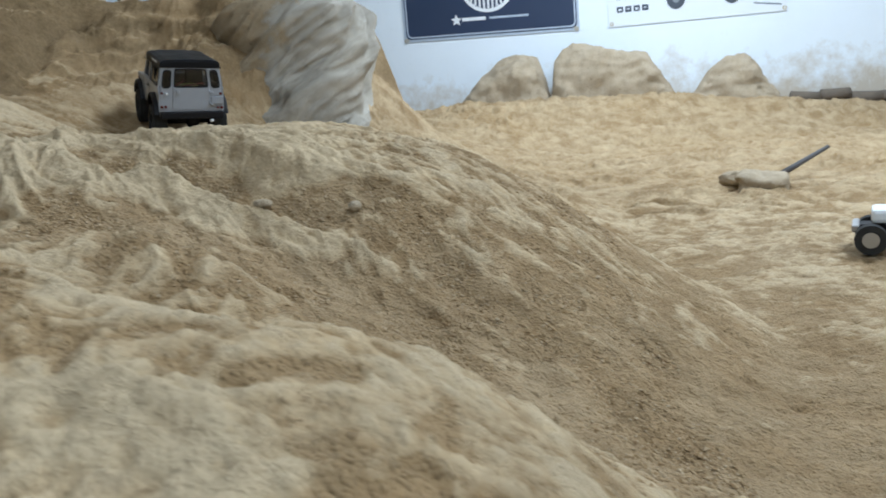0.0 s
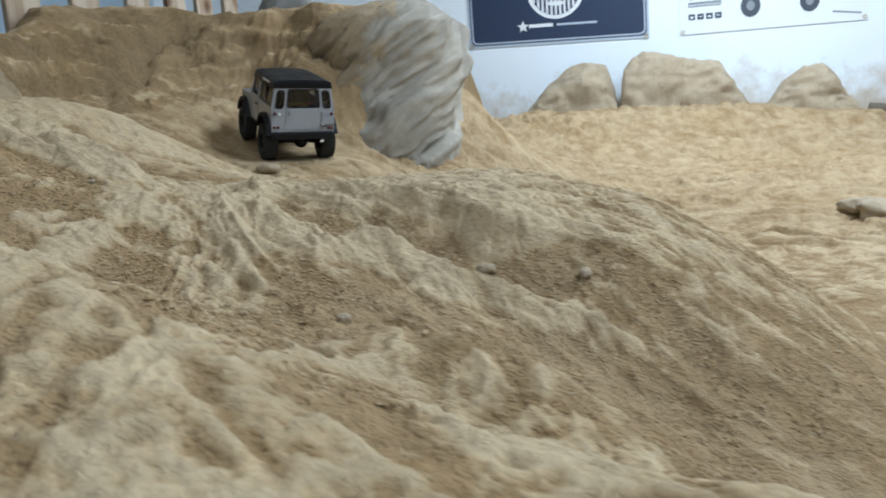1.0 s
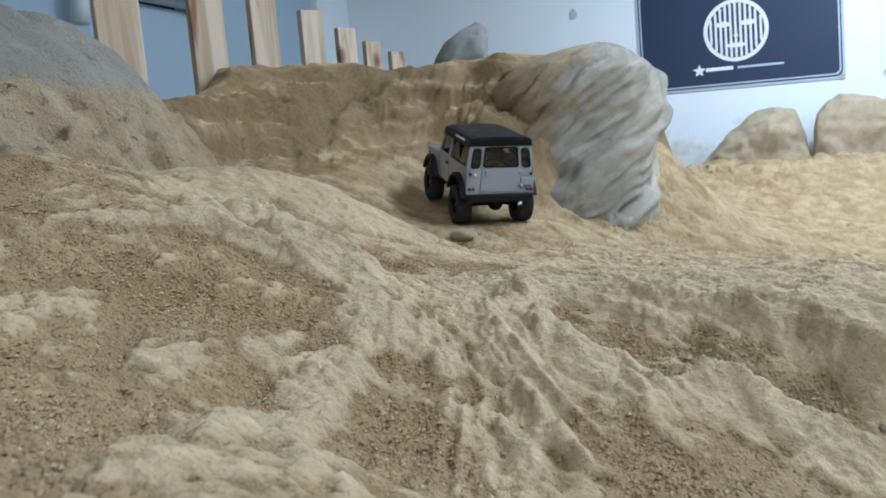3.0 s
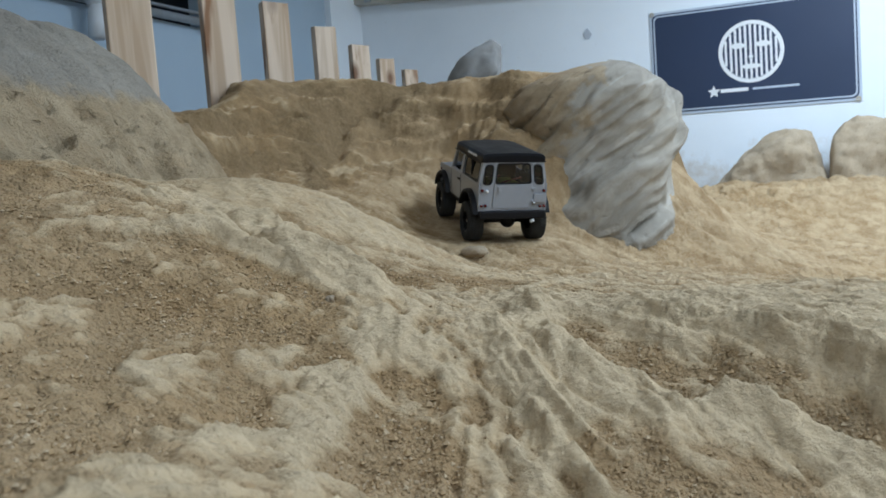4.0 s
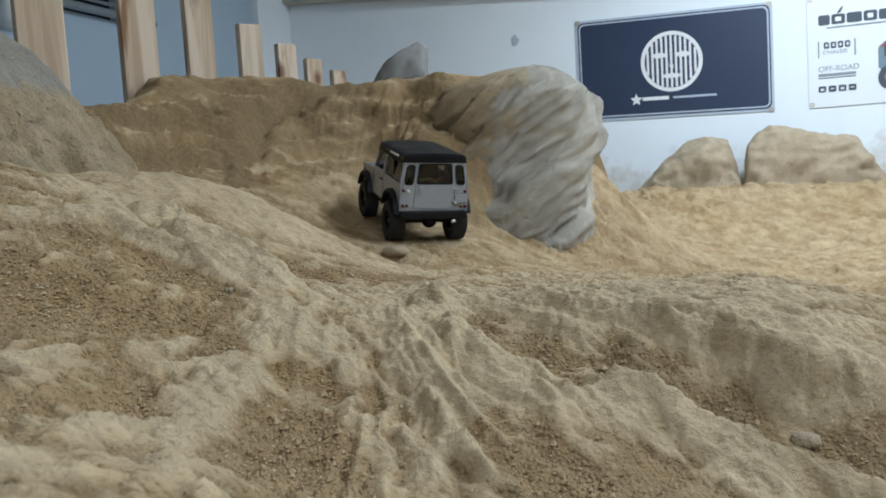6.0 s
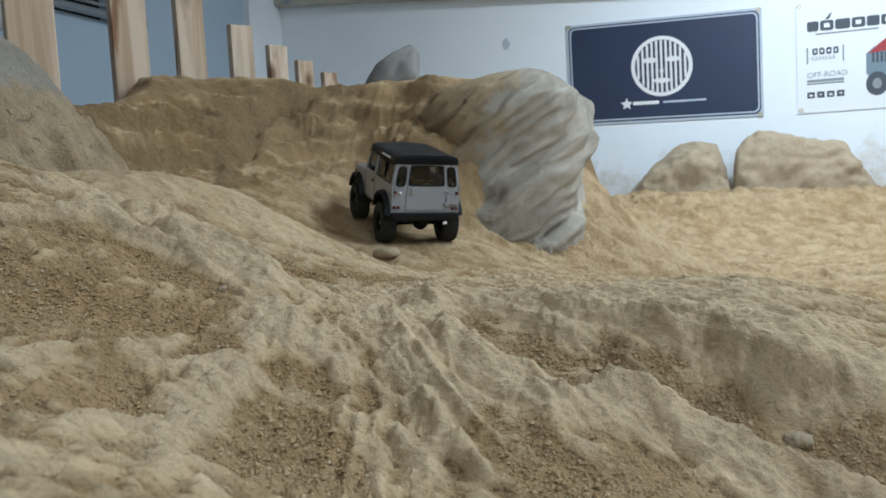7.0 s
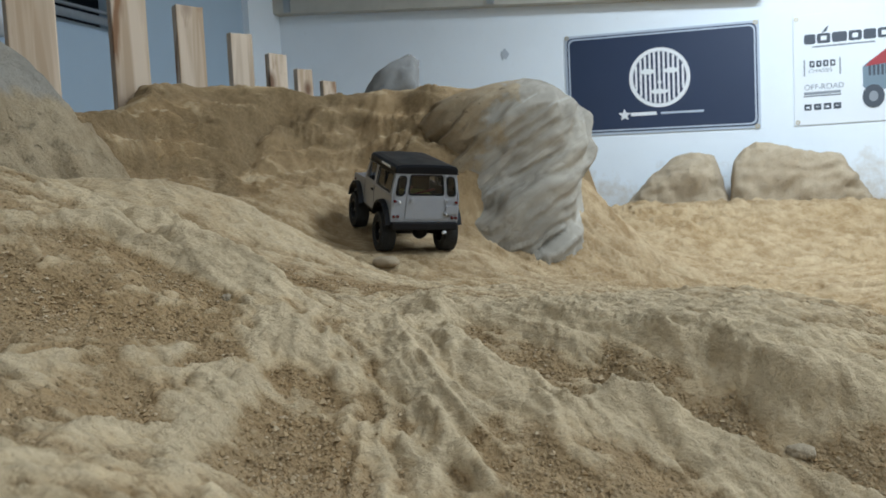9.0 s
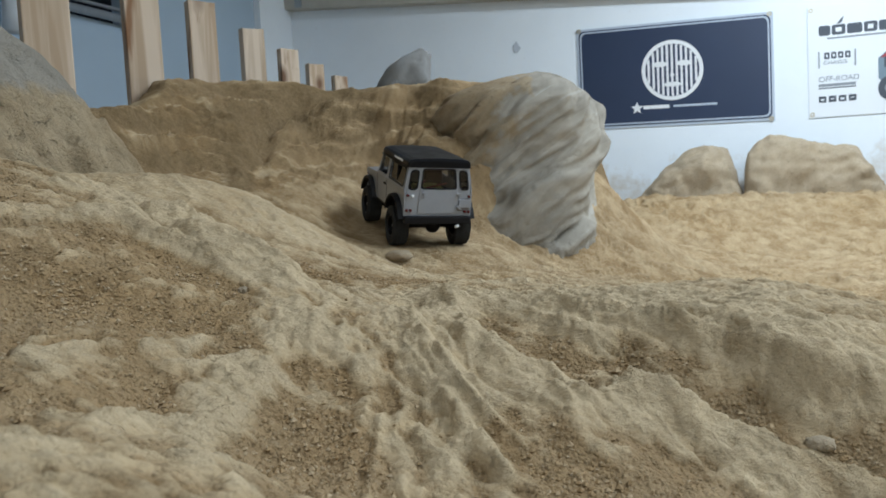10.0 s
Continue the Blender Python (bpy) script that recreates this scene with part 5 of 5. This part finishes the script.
# printed truck
sheet("truck_picture", P([(1.735, 1.215), (1.735, 1.330), (1.775, 1.365), (1.900, 1.385), (2.170, 1.385), (2.210, 1.300), (2.200, 1.200), (1.760, 1.190)]), [], 0.0008, 0.0075, M_TEALINK, poster)
sheet("truck_picture", P([(1.745, 1.330), (1.790, 1.372), (1.880, 1.440), (2.080, 1.445), (2.170, 1.385), (1.960, 1.350)]), [], 0.0008, 0.0085, M_REDINK, poster)
sheet("truck_picture", P([(1.890, 1.388), (1.915, 1.428), (2.060, 1.430), (2.100, 1.388)]), [], 0.0008, 0.0095, M_INK, poster)
for u in range(5):
    sheet("truck_picture", P([(1.765 + u * 0.022, 1.275), (1.778 + u * 0.022, 1.275), (1.778 + u * 0.022, 1.335), (1.765 + u * 0.022, 1.335)]), [], 0.0008, 0.0085, M_INK, poster)
for u, r in ((1.790, 0.068), (2.130, 0.066)):
    sheet("truck_picture", P(ellipse(u, 1.155, r * 0.85, r, 24)), [], 0.0008, 0.0092, M_INK, poster)
    sheet("truck_picture", P(ellipse(u, 1.155, r * 0.35, r * 0.45, 20)), [], 0.0008, 0.0101, M_INKGREY, poster)
sheet("lettering_bar", P([(2.260, 1.072), (2.420, 1.050), (2.420, 1.060), (2.260, 1.082)]), [], 0.001, 0.0075, M_INKGREY, poster)
for u in (1.384, 2.438):
    for v in (1.030, 1.640):
        sheet("eyelet", P(ellipse(u, v, 0.013, 0.013, 16)), [P(ellipse(u, v, 0.006, 0.006, 16))], 0.002, 0.0072, M_BRASS, poster)
# scuffed plaster patch
thing("wall_scuff", plate([(-0.41 + (0.022 + 0.010 * math.sin(3 * k + 1)) * math.cos(k * 0.45), 1.625 + (0.034 + 0.012 * math.sin(2.3 * k)) * math.sin(k * 0.45)) for k in range(14)], [], 0.003, lambda u, v, w: on_wall(u, v, 0.003 + w)), M_SCUFF, "small grey scuff of filler on the white wall", "scuff", "structure")

# ---------------------------------------------------------------- stones, stick and log on the flats
def slab(x, y, rx, ry, rz, seed, turn, tilt, label, lift=0.5):
    return thing("stone", lump(seed, rx, ry, rz, 3.4, 0.22, 4), M_PEBBLE, label, "stone", group="loose stones", flat=False, at=pose(x, y, gh(x, y) + rz * lift, tilt, 8, turn))


slab(0.825, 2.08, 0.062, 0.040, 0.026, 31, -20, 18, "angular tan stone slab on the sandy flat", 0.8)
slab(0.800, 2.15, 0.055, 0.040, 0.022, 32, 15, -8, "tan stone slab leaning on another stone", 1.2)
thing("stick", rod((0.93, 2.22, gh(0.93, 2.22) + 0.02), (1.16, 2.42, gh(1.16, 2.42) + 0.085), 0.009, 0.006, 10), M_STICK, "thin dark stick leaning on the stones", "stick", flat=False)
log = empty("log", "weathered dark log in lengths along the wall", "log", pose(0, 0, 0))
for k in range(6):
    x = 2.15 + 0.17 * k
    y = 5.58 - 0.198 * (x + 0.22) - 0.14
    z = gh(x, y, False)
    part("log_length", rod((x, y, z + 0.02 + 0.01 * (k % 2)), (x + 0.165, y - 0.03, gh(x + 0.165, y, False) + 0.03), 0.032 + 0.006 * (k % 3), 0.035, 12), M_BARK, log, flat=False)


# ---------------------------------------------------------------- a second model car, only its nose comes into view
def parked_crawler(at):
    car = empty("crawler_car", "white and black model crawler parked on the sand", "model car", at)
    part("body", box(-0.05, 0.05, -0.13, 0.10, 0.070, 0.105, 0.010), M_WHITE, car, "white body shell")
    part("cab", box(-0.045, 0.045, -0.08, 0.03, 0.105, 0.150, 0.012), M_TRIM, car)
    part("chassis", box(-0.03, 0.03, -0.14, 0.14, 0.045, 0.066, 0.004), M_TRIM, car)
    part("bumper", box(-0.055, 0.055, 0.125, 0.142, 0.050, 0.068, 0.004), M_STEEL, car)
    for sx in (-1, 1):
        for y0 in (-0.10, 0.10):
            wheel = part("wheel", rod((sx * 0.052, y0, 0.036), (sx * 0.088, y0, 0.036), 0.036, sides=28), M_TYRE, car, "black wheel with a steel rim", flat=True)
            part("rim", rod((sx * 0.080, y0, 0.036), (sx * 0.090, y0, 0.036), 0.019, sides=20), M_STEEL, wheel)
    return car


model = parked_crawler(car_pose(0.765, 1.285, 62, 0.68))


# ---------------------------------------------------------------- loose gravel in the hollows
def gravel(count, seed):
    rs = np.random.RandomState(seed)
    gx, gy = rs.uniform(-0.80, 0.20, count * 4), rs.uniform(0.40, 1.10, count * 4)
    hollow = 0.38 * relief(gx, gy)[1] + 0.16 * fbm(gx * 10 + 40, gy * 10, 3) + 0.10 * rs.randn(len(gx))
    keep = np.argsort(-hollow)[:count]
    gx, gy = gx[keep], gy[keep]
    gz = ground_height(gx, gy)
    size = 0.0006 + 0.0014 * rs.rand(count) ** 3 + 0.0014 * (rs.rand(count) > 0.988)
    base = np.array([(1, 0, 0), (-1, 0, 0), (0, 1, 0), (0, -1, 0), (0, 0, 1), (0, 0, -1)], float)
    tri = np.array([(0, 2, 4), (2, 1, 4), (1, 3, 4), (3, 0, 4), (2, 0, 5), (1, 2, 5), (3, 1, 5), (0, 3, 5)])
    ang = rs.rand(count) * 6.283
    ca, sa = np.cos(ang)[:, None], np.sin(ang)[:, None]
    v = base[None] * (0.65 + 0.7 * rs.rand(count, 6))[..., None] * size[:, None, None]
    x, y = v[..., 0] * ca - v[..., 1] * sa, v[..., 0] * sa + v[..., 1] * ca
    co = np.stack([x + gx[:, None], y + gy[:, None], v[..., 2] * 0.8 + (gz + size * 0.3)[:, None]], -1).reshape(-1, 3)
    faces = (tri[None] + 6 * np.arange(count)[:, None, None]).reshape(-1, 3)
    me = bpy.data.meshes.new("loose_gravel")
    me.from_pydata(co.tolist(), [], faces.tolist())
    n = Nodes("gravel_grains")
    isl = n.t.nodes.new("ShaderNodeNewGeometry").outputs["Random Per Island"]
    me.materials.append(n.done(n.ramp(isl, (0.0, (0.27, 0.18, 0.09)), (0.6, (0.37, 0.26, 0.14)), (1.0, (0.48, 0.375, 0.245))), 0.9, 0, 0.3))
    return tagged(new("loose_gravel", me), "loose brown sand grains lying in the furrows", "gravel", kind="stuff")


gravel(38000, 5)
